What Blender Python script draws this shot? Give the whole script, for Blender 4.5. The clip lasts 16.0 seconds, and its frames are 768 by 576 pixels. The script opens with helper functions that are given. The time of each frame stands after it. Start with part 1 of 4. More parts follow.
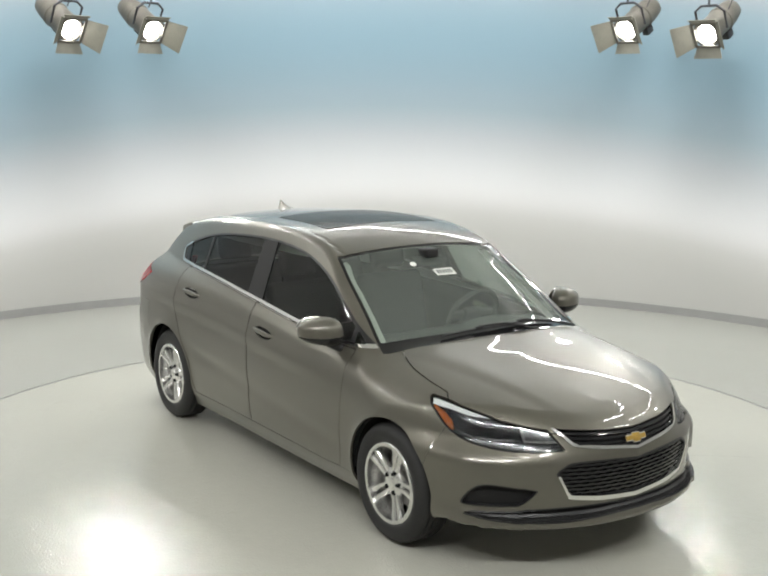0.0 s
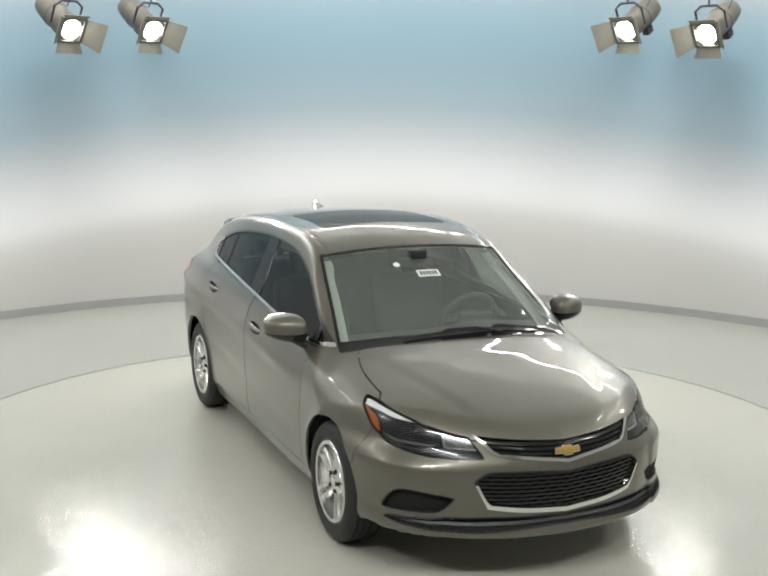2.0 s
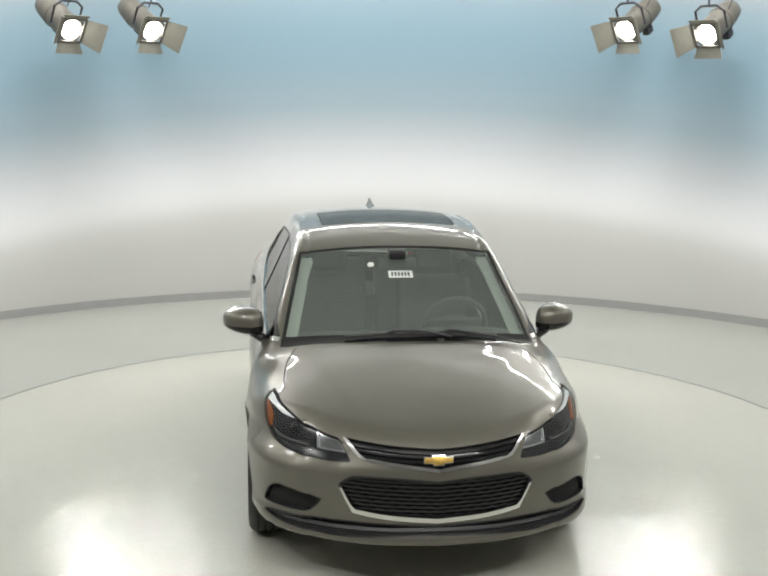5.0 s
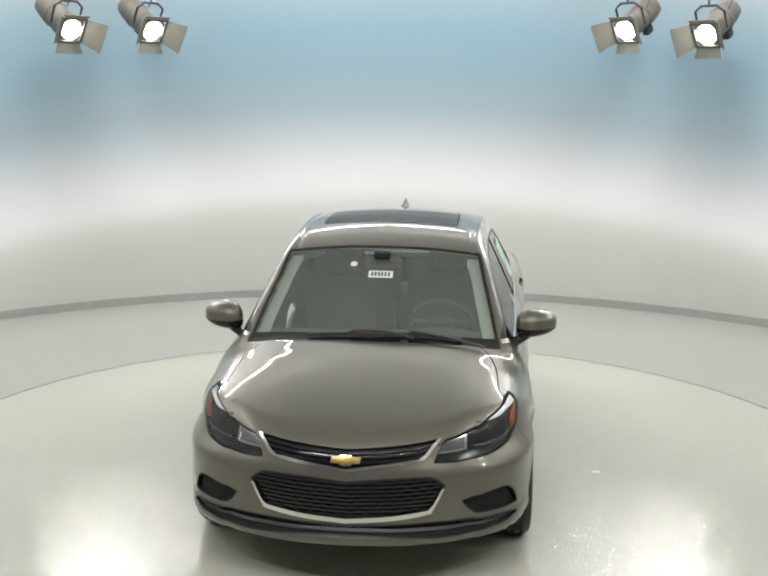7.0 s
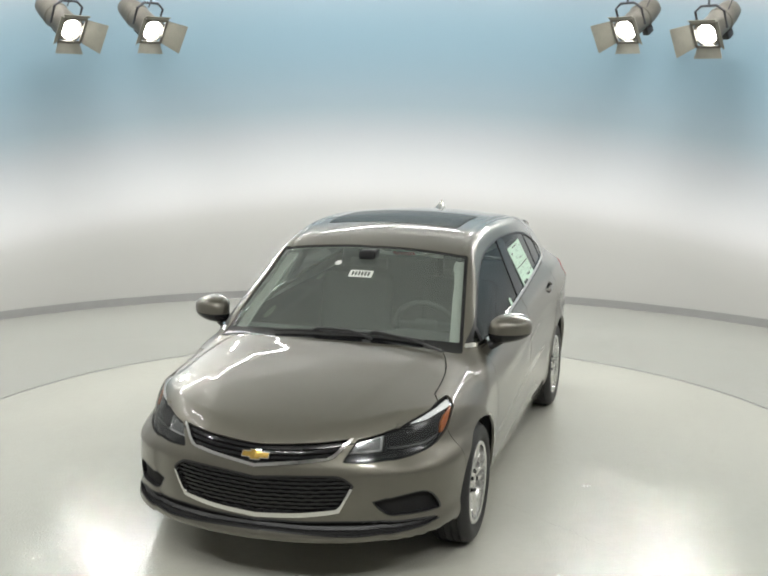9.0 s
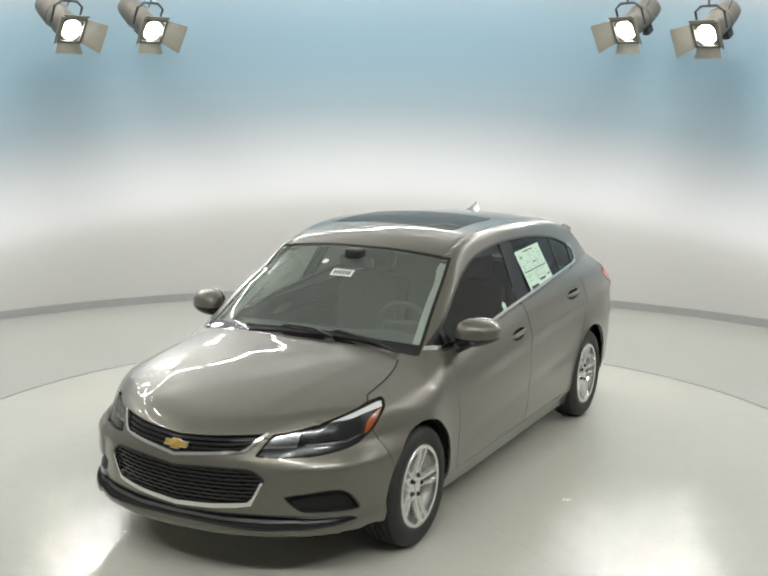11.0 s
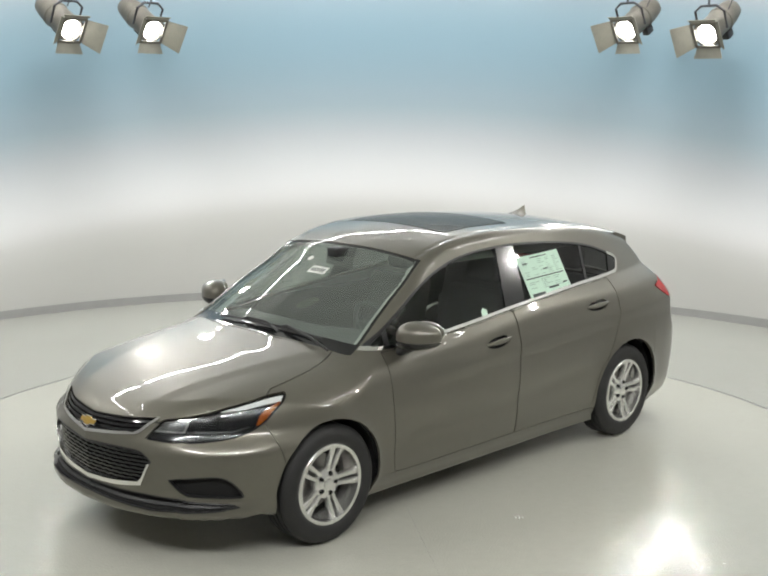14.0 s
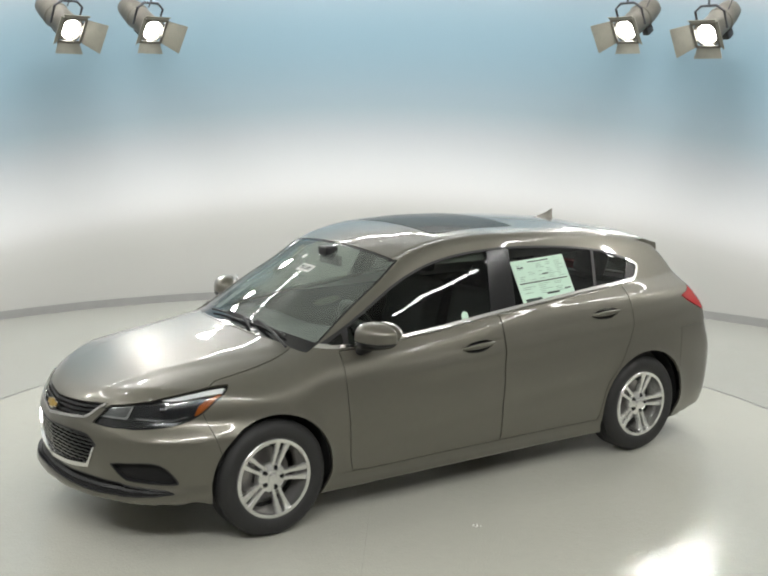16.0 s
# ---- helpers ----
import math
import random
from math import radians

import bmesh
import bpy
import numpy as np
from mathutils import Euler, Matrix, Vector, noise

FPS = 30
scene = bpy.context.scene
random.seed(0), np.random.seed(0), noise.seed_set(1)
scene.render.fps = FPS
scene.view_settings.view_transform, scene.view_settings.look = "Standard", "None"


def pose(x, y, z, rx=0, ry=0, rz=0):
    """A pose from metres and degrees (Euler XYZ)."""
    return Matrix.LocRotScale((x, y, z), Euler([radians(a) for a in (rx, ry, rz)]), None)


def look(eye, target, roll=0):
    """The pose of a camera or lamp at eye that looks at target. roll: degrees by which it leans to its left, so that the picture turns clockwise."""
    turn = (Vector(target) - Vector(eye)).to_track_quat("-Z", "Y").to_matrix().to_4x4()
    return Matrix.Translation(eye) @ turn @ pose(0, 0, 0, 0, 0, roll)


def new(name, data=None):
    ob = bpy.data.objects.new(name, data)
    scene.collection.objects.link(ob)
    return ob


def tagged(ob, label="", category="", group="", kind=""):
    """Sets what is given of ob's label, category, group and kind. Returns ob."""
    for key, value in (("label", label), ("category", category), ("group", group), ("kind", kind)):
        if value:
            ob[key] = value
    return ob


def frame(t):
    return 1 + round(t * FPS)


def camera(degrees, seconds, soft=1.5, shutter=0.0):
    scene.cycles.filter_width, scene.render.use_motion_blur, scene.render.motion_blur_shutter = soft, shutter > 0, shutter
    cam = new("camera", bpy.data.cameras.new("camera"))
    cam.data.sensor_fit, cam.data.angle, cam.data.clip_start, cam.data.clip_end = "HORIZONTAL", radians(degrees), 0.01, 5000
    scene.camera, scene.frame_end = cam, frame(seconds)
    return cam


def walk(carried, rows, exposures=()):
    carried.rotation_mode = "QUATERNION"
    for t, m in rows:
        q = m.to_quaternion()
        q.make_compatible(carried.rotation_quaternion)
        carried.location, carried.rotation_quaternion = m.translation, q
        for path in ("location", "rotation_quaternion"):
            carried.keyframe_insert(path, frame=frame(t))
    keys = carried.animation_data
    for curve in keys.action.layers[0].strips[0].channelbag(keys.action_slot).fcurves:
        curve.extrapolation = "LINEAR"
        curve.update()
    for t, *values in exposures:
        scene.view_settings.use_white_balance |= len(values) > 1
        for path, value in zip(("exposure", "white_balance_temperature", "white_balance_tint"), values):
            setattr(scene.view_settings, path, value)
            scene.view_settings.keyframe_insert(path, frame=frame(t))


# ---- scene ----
HFOV = 38.386
cam = camera(HFOV, 16.0, 2.1)
EYE = (0.0, -6.978, 2.309)
AIM = (EYE[0] - math.sin(-0.0017) * math.cos(0.1748), EYE[1] + math.cos(0.1748), EYE[2] - math.sin(0.1748))
walk(cam, [(0.0, look(EYE, AIM, 0.567)), (16.0, look(EYE, AIM, 0.567))])

# ---- light ----
world = bpy.data.worlds.new("studio")
world.use_nodes = True
world.node_tree.nodes["Background"].inputs[0].default_value = (0.02, 0.02, 0.02, 1)
scene.world = world
scene.view_settings.exposure = 0.0
FRONT_FILLS = [(-2.4, -5.4), (0.0, -5.4), (2.4, -5.4)]
CEIL = 4.6
FRONT_FILL_WATTS = 84.0
RING_WATTS = 9.0
RING_SIDE_WATTS = 4.5
WALL_FILL_WATTS = 50.0
SPOT_WATTS = (125.0, 45.0, 45.0, 125.0, 60.0, 60.0, 60.0, 60.0)


# ---- materials ----
def mat(name, color, rough=0.5, metal=0.0, coat=0.0, vary=0.06, scale=8.0, bump=0.0, bump_scale=60.0, spec=0.5):
    """A surface with colour variation at two scales and fine relief."""
    m = bpy.data.materials.new(name)
    m.use_nodes = True
    nt = m.node_tree
    b = nt.nodes["Principled BSDF"]
    b.inputs["Roughness"].default_value = rough
    b.inputs["Metallic"].default_value = metal
    b.inputs["Coat Weight"].default_value = coat
    b.inputs["Coat Roughness"].default_value = 0.03
    b.inputs["Specular IOR Level"].default_value = spec
    tc = nt.nodes.new("ShaderNodeTexCoord")
    n1 = nt.nodes.new("ShaderNodeTexNoise")
    n1.inputs["Scale"].default_value, n1.inputs["Detail"].default_value = scale, 6
    n2 = nt.nodes.new("ShaderNodeTexNoise")
    n2.inputs["Scale"].default_value, n2.inputs["Detail"].default_value = scale * 13, 3
    nt.links.new(tc.outputs["Object"], n1.inputs["Vector"])
    nt.links.new(tc.outputs["Object"], n2.inputs["Vector"])
    add = nt.nodes.new("ShaderNodeMath")
    add.operation = "ADD"
    nt.links.new(n1.outputs["Fac"], add.inputs[0])
    nt.links.new(n2.outputs["Fac"], add.inputs[1])
    mix = nt.nodes.new("ShaderNodeMapRange")
    mix.inputs["From Min"].default_value, mix.inputs["From Max"].default_value = 0.6, 1.4
    mix.inputs["To Min"].default_value, mix.inputs["To Max"].default_value = 1 - vary, 1 + vary
    nt.links.new(add.outputs[0], mix.inputs["Value"])
    mul = nt.nodes.new("ShaderNodeVectorMath")
    mul.operation = "SCALE"
    mul.inputs[0].default_value = color
    nt.links.new(mix.outputs[0], mul.inputs["Scale"])
    nt.links.new(mul.outputs[0], b.inputs["Base Color"])
    if bump:
        n3 = nt.nodes.new("ShaderNodeTexNoise")
        n3.inputs["Scale"].default_value, n3.inputs["Detail"].default_value = bump_scale, 4
        nt.links.new(tc.outputs["Object"], n3.inputs["Vector"])
        bp = nt.nodes.new("ShaderNodeBump")
        bp.inputs["Strength"].default_value, bp.inputs["Distance"].default_value = bump, 0.002
        nt.links.new(n3.outputs["Fac"], bp.inputs["Height"])
        nt.links.new(bp.outputs[0], b.inputs["Normal"])
    return m


def glass_mat(name, tint, gloss=0.02, ior=1.5, painted_sheen=0.0):
    m = bpy.data.materials.new(name)
    m.use_nodes = True
    nt = m.node_tree
    nt.nodes.remove(nt.nodes["Principled BSDF"])
    out = nt.nodes["Material Output"]
    tr = nt.nodes.new("ShaderNodeBsdfTransparent")
    tr.inputs[0].default_value = (*tint, 1)
    gl = nt.nodes.new("ShaderNodeBsdfGlossy")
    gl.inputs["Roughness"].default_value = gloss
    lw = nt.nodes.new("ShaderNodeLayerWeight")
    lw.inputs["Blend"].default_value = 0.5
    pw = nt.nodes.new("ShaderNodeMath")
    pw.operation = "POWER"
    pw.inputs[1].default_value = 5.0
    nt.links.new(lw.outputs["Facing"], pw.inputs[0])
    f0 = ((ior - 1) / (ior + 1)) ** 2
    fr = nt.nodes.new("ShaderNodeMath")
    fr.operation = "MULTIPLY_ADD"
    fr.inputs[1].default_value, fr.inputs[2].default_value = 1 - f0, f0
    nt.links.new(pw.outputs[0], fr.inputs[0])
    mx = nt.nodes.new("ShaderNodeMixShader")
    nt.links.new(fr.outputs[0], mx.inputs[0])
    # pale diffuse share stands in for the ceiling reflected in the glass
    if painted_sheen:
        df = nt.nodes.new("ShaderNodeBsdfDiffuse")
        df.inputs[0].default_value = (0.50, 0.56, 0.51, 1)
        hz = nt.nodes.new("ShaderNodeMixShader")
        hz.inputs[0].default_value = painted_sheen
        nt.links.new(tr.outputs[0], hz.inputs[1])
        nt.links.new(df.outputs[0], hz.inputs[2])
        tr = hz
    nt.links.new(tr.outputs[0], mx.inputs[1])
    nt.links.new(gl.outputs[0], mx.inputs[2])
    nt.links.new(mx.outputs[0], out.inputs["Surface"])
    return m


def glow_mat(name, color, strength):
    m = bpy.data.materials.new(name)
    m.use_nodes = True
    b = m.node_tree.nodes["Principled BSDF"]
    b.inputs["Base Color"].default_value = (*color, 1)
    b.inputs["Emission Color"].default_value = (*color, 1)
    b.inputs["Emission Strength"].default_value = strength
    return m


def paint_mat():
    """Warm grey metallic paint under clear coat, with fine flake."""
    m = mat("pewter_metallic_paint", (0.138, 0.131, 0.105), 0.36, 0.52, 1.0, 0.03, 2.0)
    nt = m.node_tree
    b = nt.nodes["Principled BSDF"]
    tc = nt.nodes.new("ShaderNodeTexCoord")
    fl = nt.nodes.new("ShaderNodeTexVoronoi")
    fl.inputs["Scale"].default_value = 900
    nt.links.new(tc.outputs["Object"], fl.inputs["Vector"])
    bp = nt.nodes.new("ShaderNodeBump")
    bp.inputs["Strength"].default_value, bp.inputs["Distance"].default_value = 0.12, 0.0004
    nt.links.new(fl.outputs["Distance"], bp.inputs["Height"])
    nt.links.new(bp.outputs[0], b.inputs["Normal"])
    return m


def floor_mat(name, tone):
    """Pale grey poured resin with fine flakes, satin gloss and an uneven surface."""
    m = mat(name, tone, 0.035, 0.0, 0.0, 0.035, 1.3)
    nt = m.node_tree
    b = nt.nodes["Principled BSDF"]
    tc = nt.nodes.new("ShaderNodeTexCoord")
    fine = nt.nodes.new("ShaderNodeTexNoise")
    fine.inputs["Scale"].default_value, fine.inputs["Detail"].default_value = 75, 3
    wide = nt.nodes.new("ShaderNodeTexNoise")
    wide.inputs["Scale"].default_value, wide.inputs["Detail"].default_value = 5, 2
    for n in (fine, wide):
        nt.links.new(tc.outputs["Object"], n.inputs["Vector"])
    b1 = nt.nodes.new("ShaderNodeBump")
    b1.inputs["Strength"].default_value, b1.inputs["Distance"].default_value = 0.65, 0.0034
    b2 = nt.nodes.new("ShaderNodeBump")
    b2.inputs["Strength"].default_value, b2.inputs["Distance"].default_value = 0.2, 0.004
    nt.links.new(fine.outputs["Fac"], b1.inputs["Height"])
    nt.links.new(wide.outputs["Fac"], b2.inputs["Height"])
    nt.links.new(b2.outputs[0], b1.inputs["Normal"])
    nt.links.new(b1.outputs[0], b.inputs["Normal"])
    return m


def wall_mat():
    """Curved studio wall, pale grey up to sky blue and back to grey at the top; the white band between is glow put into
    the colour.
    """
    m = mat("studio_wall_with_glow", (0.5, 0.5, 0.48), 0.75, bump=0.08, bump_scale=120)
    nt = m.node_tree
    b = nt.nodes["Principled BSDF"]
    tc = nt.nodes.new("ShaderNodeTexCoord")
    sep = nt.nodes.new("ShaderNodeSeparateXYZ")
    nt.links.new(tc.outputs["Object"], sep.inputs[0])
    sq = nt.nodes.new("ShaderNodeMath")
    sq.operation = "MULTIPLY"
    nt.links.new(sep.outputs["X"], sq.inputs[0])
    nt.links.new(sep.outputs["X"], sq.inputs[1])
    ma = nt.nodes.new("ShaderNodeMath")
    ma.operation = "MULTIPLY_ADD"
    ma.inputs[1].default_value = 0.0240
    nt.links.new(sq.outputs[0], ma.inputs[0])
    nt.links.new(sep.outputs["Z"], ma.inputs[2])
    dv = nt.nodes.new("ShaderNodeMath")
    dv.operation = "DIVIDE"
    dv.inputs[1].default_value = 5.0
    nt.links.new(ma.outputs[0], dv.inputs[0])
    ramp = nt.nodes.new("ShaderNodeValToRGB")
    # the near-white stops paint the bright glow across the wall
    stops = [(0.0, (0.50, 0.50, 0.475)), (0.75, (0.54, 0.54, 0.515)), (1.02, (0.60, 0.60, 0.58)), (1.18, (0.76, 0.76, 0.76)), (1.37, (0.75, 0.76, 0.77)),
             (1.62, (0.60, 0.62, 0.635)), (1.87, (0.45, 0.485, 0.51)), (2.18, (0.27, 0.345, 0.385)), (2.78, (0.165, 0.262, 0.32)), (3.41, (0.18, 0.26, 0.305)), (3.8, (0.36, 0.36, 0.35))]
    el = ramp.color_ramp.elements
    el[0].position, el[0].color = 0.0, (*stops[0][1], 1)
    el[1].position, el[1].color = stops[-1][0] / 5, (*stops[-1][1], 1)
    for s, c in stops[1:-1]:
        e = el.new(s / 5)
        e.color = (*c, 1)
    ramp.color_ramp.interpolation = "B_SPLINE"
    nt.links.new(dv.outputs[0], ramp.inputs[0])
    # the glow and sky colours end towards the sides, where the wall is plain grey
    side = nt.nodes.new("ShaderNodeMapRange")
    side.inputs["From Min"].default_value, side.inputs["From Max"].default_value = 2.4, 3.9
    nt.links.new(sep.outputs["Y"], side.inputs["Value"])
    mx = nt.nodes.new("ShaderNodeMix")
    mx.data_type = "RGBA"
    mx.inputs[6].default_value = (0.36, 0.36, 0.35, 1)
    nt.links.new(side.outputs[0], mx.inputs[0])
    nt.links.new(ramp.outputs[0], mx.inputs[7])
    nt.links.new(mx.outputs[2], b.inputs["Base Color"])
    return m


PAINT = paint_mat()
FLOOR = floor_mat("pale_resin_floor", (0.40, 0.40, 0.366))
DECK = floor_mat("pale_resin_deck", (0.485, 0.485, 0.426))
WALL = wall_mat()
CEILING = mat("white_ceiling_paint", (0.80, 0.80, 0.78), 0.9, bump=0.1)
SKIRT = mat("grey_skirting", (0.33, 0.33, 0.32), 0.55)
BLACK = mat("black_plastic", (0.012, 0.012, 0.013), 0.42)
GLOSS_BLACK = mat("gloss_black", (0.010, 0.010, 0.011), 0.12, spec=0.5)
UNDER = mat("dark_underbody", (0.006, 0.006, 0.006), 0.9)
RUBBER = mat("tyre_rubber", (0.018, 0.018, 0.018), 0.62, bump=0.15, bump_scale=150)
CHROME = mat("chrome", (0.82, 0.82, 0.80), 0.13, 1.0, vary=0.02)
ALLOY = mat("silver_alloy", (0.78, 0.78, 0.765), 0.22, 0.9, vary=0.03, coat=0.4)
DISC = mat("brake_disc_steel", (0.30, 0.29, 0.28), 0.35, 0.9)
GLASS = glass_mat("windscreen_glass", (0.80, 0.88, 0.83), 0.02, 1.6, 0.17)
TINT = glass_mat("tinted_side_glass", (0.16, 0.17, 0.165))
ROOFGLASS = mat("dark_roof_glass", (0.070, 0.069, 0.063), 0.22, spec=0.06)
LENS = glass_mat("clear_lamp_cover", (0.86, 0.88, 0.88), 0.01)
RED = mat("red_lamp_plastic", (0.42, 0.01, 0.012), 0.12, coat=1.0)
AMBER = mat("amber_lamp_plastic", (0.34, 0.085, 0.012), 0.2, coat=0.5)
LAMPDARK = mat("dark_lamp_housing", (0.014, 0.014, 0.016), 0.2, 0.2)
LAMPGREY = mat("grey_reflector", (0.34, 0.34, 0.35), 0.2, 1.0)
LAMPSILVER = mat("silver_reflector", (0.75, 0.75, 0.75), 0.14, 1.0)
DRL = mat("white_light_guide", (0.93, 0.93, 0.93), 0.25, coat=0.6)
GOLD = mat("gold_badge", (0.75, 0.50, 0.13), 0.22, 0.9)
CLOTH = mat("dark_seat_cloth", (0.06, 0.06, 0.06), 0.9, bump=0.03, bump_scale=200)
DASH = mat("charcoal_dash_plastic", (0.07, 0.072, 0.07), 0.6, bump=0.03, bump_scale=200)
LINER = mat("grey_headliner", (0.50, 0.50, 0.47), 0.95)
PAPER = mat("pale_green_paper", (0.60, 0.80, 0.66), 0.7)
WHITEPAPER = mat("white_paper", (0.8, 0.82, 0.78), 0.6)
INK = mat("dark_ink", (0.04, 0.06, 0.05), 0.7)
HOUSING = mat("weathered_lamp_metal", (0.125, 0.118, 0.10), 0.5, 0.4, vary=0.2, scale=14, bump=0.1)
BARN = mat("barn_door_metal", (0.22, 0.215, 0.18), 0.6, 0.3, vary=0.15, scale=10)
ROD = mat("dark_rod_steel", (0.05, 0.05, 0.055), 0.5, 0.6)
BULB = glow_mat("lit_spot_lens", (1.0, 0.98, 0.95), 40.0)
TUBE = glow_mat("lit_tube", (1.0, 0.985, 0.95), 5.0)


# ---- helpers for building ----
def empty(name, m=None):
    ob = new(name)
    if m is not None:
        ob.matrix_world = m
    return ob


def mesh_ob(name, me, material, parent=None, label=""):
    ob = new(name, me)
    if material is not None and not me.materials:
        me.materials.append(material)
    if parent is not None:
        ob.parent = parent
    if label:
        ob["label"] = label
    return ob


def part(name, bm, material, parent=None, label="", smooth=40):
    me = bpy.data.meshes.new(name)
    bmesh.ops.recalc_face_normals(bm, faces=bm.faces)
    bm.to_mesh(me)
    bm.free()
    if smooth:
        for p in me.polygons:
            p.use_smooth = True
        me.set_sharp_from_angle(angle=radians(smooth))
    return mesh_ob(name, me, material, parent, label)


def box(bm, x0, y0, z0, x1, y1, z1, bevel=0.0, m=None):
    r = bmesh.ops.create_cube(bm, size=1.0)
    vs = r["verts"]
    for v in vs:
        v.co = Vector((x0 + (v.co.x + .5) * (x1 - x0), y0 + (v.co.y + .5) * (y1 - y0), z0 + (v.co.z + .5) * (z1 - z0)))
    if bevel:
        es = list({e for v in vs for e in v.link_edges})
        r = bmesh.ops.bevel(bm, geom=es, offset=bevel, segments=3, affect="EDGES", profile=0.5)
        vs = list({v for f in r["faces"] for v in f.verts} | {v for v in vs if v.is_valid})
    if m is not None:
        bmesh.ops.transform(bm, matrix=m, verts=vs)
    return vs


def lathe(bm, profile, n=48, axis="z", m=None, closed=False):
    """Turn a profile of (radius, height) round an axis."""
    rings = []
    for r, h in profile:
        ring = []
        for i in range(n):
            a = 2 * math.pi * i / n
            c, s = r * math.cos(a), r * math.sin(a)
            co = (c, s, h) if axis == "z" else ((c, h, s) if axis == "y" else (h, c, s))
            ring.append(bm.verts.new(m @ Vector(co) if m is not None else co))
        rings.append(ring)
    pairs = list(zip(rings[:-1], rings[1:]))
    if closed:
        pairs.append((rings[-1], rings[0]))
    for a, b in pairs:
        for i in range(n):
            bm.faces.new((a[i], a[(i + 1) % n], b[(i + 1) % n], b[i]))
    if not closed:
        for ring in (rings[0], rings[-1]):
            bm.faces.new(ring)
    return rings


def tube(bm, pts, r, n=8):
    """A round bar along points."""
    pts = [Vector(p) for p in pts]
    rings = []
    for i, p in enumerate(pts):
        d = (pts[min(i + 1, len(pts) - 1)] - pts[max(i - 1, 0)]).normalized()
        q = d.to_track_quat("Z", "Y")
        rings.append([bm.verts.new(p + q @ Vector((r * math.cos(2 * math.pi * k / n), r * math.sin(2 * math.pi * k / n), 0))) for k in range(n)])
    for a, b in zip(rings[:-1], rings[1:]):
        for k in range(n):
            bm.faces.new((a[k], a[(k + 1) % n], b[(k + 1) % n], b[k]))
    bm.faces.new(rings[0])
    bm.faces.new(rings[-1])


# ---- the room ----
WALL_R = 5.6
RING_R = 3.085


def room():
    # the wall runs round the turntable and opens behind the camera into a short bay
    pts = []
    a0 = -58.0
    for i in range(121):
        a = radians(a0 + (180 - 2 * a0) * i / 120)
        pts.append((WALL_R * math.cos(a), WALL_R * math.sin(a)))
    pts += [(pts[-1][0], -9.0), (pts[0][0], -9.0)]
    n = len(pts)

    def ring_mesh(z0, z1, off0, off1):
        bm = bmesh.new()
        q = []
        for (x, y) in pts:
            d = Vector((x, y, 0)).normalized()
            q.append([bm.verts.new((x + d.x * o, y + d.y * o, z)) for o, z in ((off0, z0), (off0, z1), (off1, z1), (off1, z0))])
        for i in range(n):
            a, b = q[i], q[(i + 1) % n]
            for k in range(4):
                bm.faces.new((a[k], b[k], b[(k + 1) % 4], a[(k + 1) % 4]))
        return bm

    tagged(part("wall", ring_mesh(0.0, CEIL, 0.0, 0.15), WALL, smooth=30), "round pale grey and sky blue studio wall with a white glow put into its colour", "wall", kind="structure")
    tagged(part("baseboard", ring_mesh(0.0, 0.085, -0.018, -0.002), SKIRT, smooth=30), "grey baseboard along the round wall", "baseboard", kind="structure")
    bm = bmesh.new()
    box(bm, -6.4, -9.4, CEIL + 0.004, 6.4, 6.4, CEIL + 0.2)
    tagged(part("ceiling", bm, CEILING, smooth=0), "plain white studio ceiling", "ceiling", kind="structure")
    # floor with a round opening for the turntable
    bm = bmesh.new()
    N = 160
    inner = [bm.verts.new(((RING_R + 0.005) * math.cos(2 * math.pi * i / N), (RING_R + 0.005) * math.sin(2 * math.pi * i / N), 0)) for i in range(N)]
    low = [bm.verts.new((v.co.x, v.co.y, -0.06)) for v in inner]
    outer = []
    for i in range(N):
        a = 2 * math.pi * i / N
        c, s = math.cos(a), math.sin(a)
        k = min(6.4 / max(abs(c), 1e-6), (6.4 if s > 0 else 9.4) / max(abs(s), 1e-6))
        outer.append(bm.verts.new((c * k, s * k, 0)))
    for i in range(N):
        j = (i + 1) % N
        bm.faces.new((inner[i], inner[j], outer[j], outer[i]))
        bm.faces.new((low[i], low[j], inner[j], inner[i]))
    bm.faces.new(low)
    tagged(part("floor", bm, FLOOR, smooth=30), "pale grey glossy resin studio floor", "floor", kind="structure")
    bm = bmesh.new()
    lathe(bm, [(RING_R - 0.02, -0.05), (RING_R - 0.02, -0.003), (RING_R - 0.022, 0.0)], N)
    table = tagged(empty("turntable"), "round pale grey turntable flush with the studio floor", "turntable")
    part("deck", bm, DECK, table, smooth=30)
    bm = bmesh.new()
    lathe(bm, [(RING_R - 0.018, -0.05), (RING_R - 0.018, 0.0), (RING_R - 0.005, 0.0), (RING_R - 0.005, -0.05)], N, closed=True)
    part("edge_ring", bm, SKIRT, table, "thin dark metal edge ring", smooth=30)
    # a fine joint and a pale scuff on the deck
    bm = bmesh.new()
    tube(bm, [(0.60, 0.80, -0.001), (1.14, 1.545, -0.001), (1.85, 2.44, -0.001)], 0.0015, 6)
    part("deck_joint", bm, FLOOR, table, "thin grey joint line")
    bm = bmesh.new()
    for k, (x, y, l) in enumerate(((0.287, 1.375, 0.05), (0.30, 1.36, 0.03), (0.275, 1.39, 0.02))):
        tube(bm, [(x - l * 0.3, y - l * 0.4, -0.002), (x, y + 0.006, 0.0005), (x + l * 0.4, y + l * 0.3, -0.002)], 0.004, 6)
    part("scuff", bm, WHITEPAPER, table, "small pale scuff")
    return table


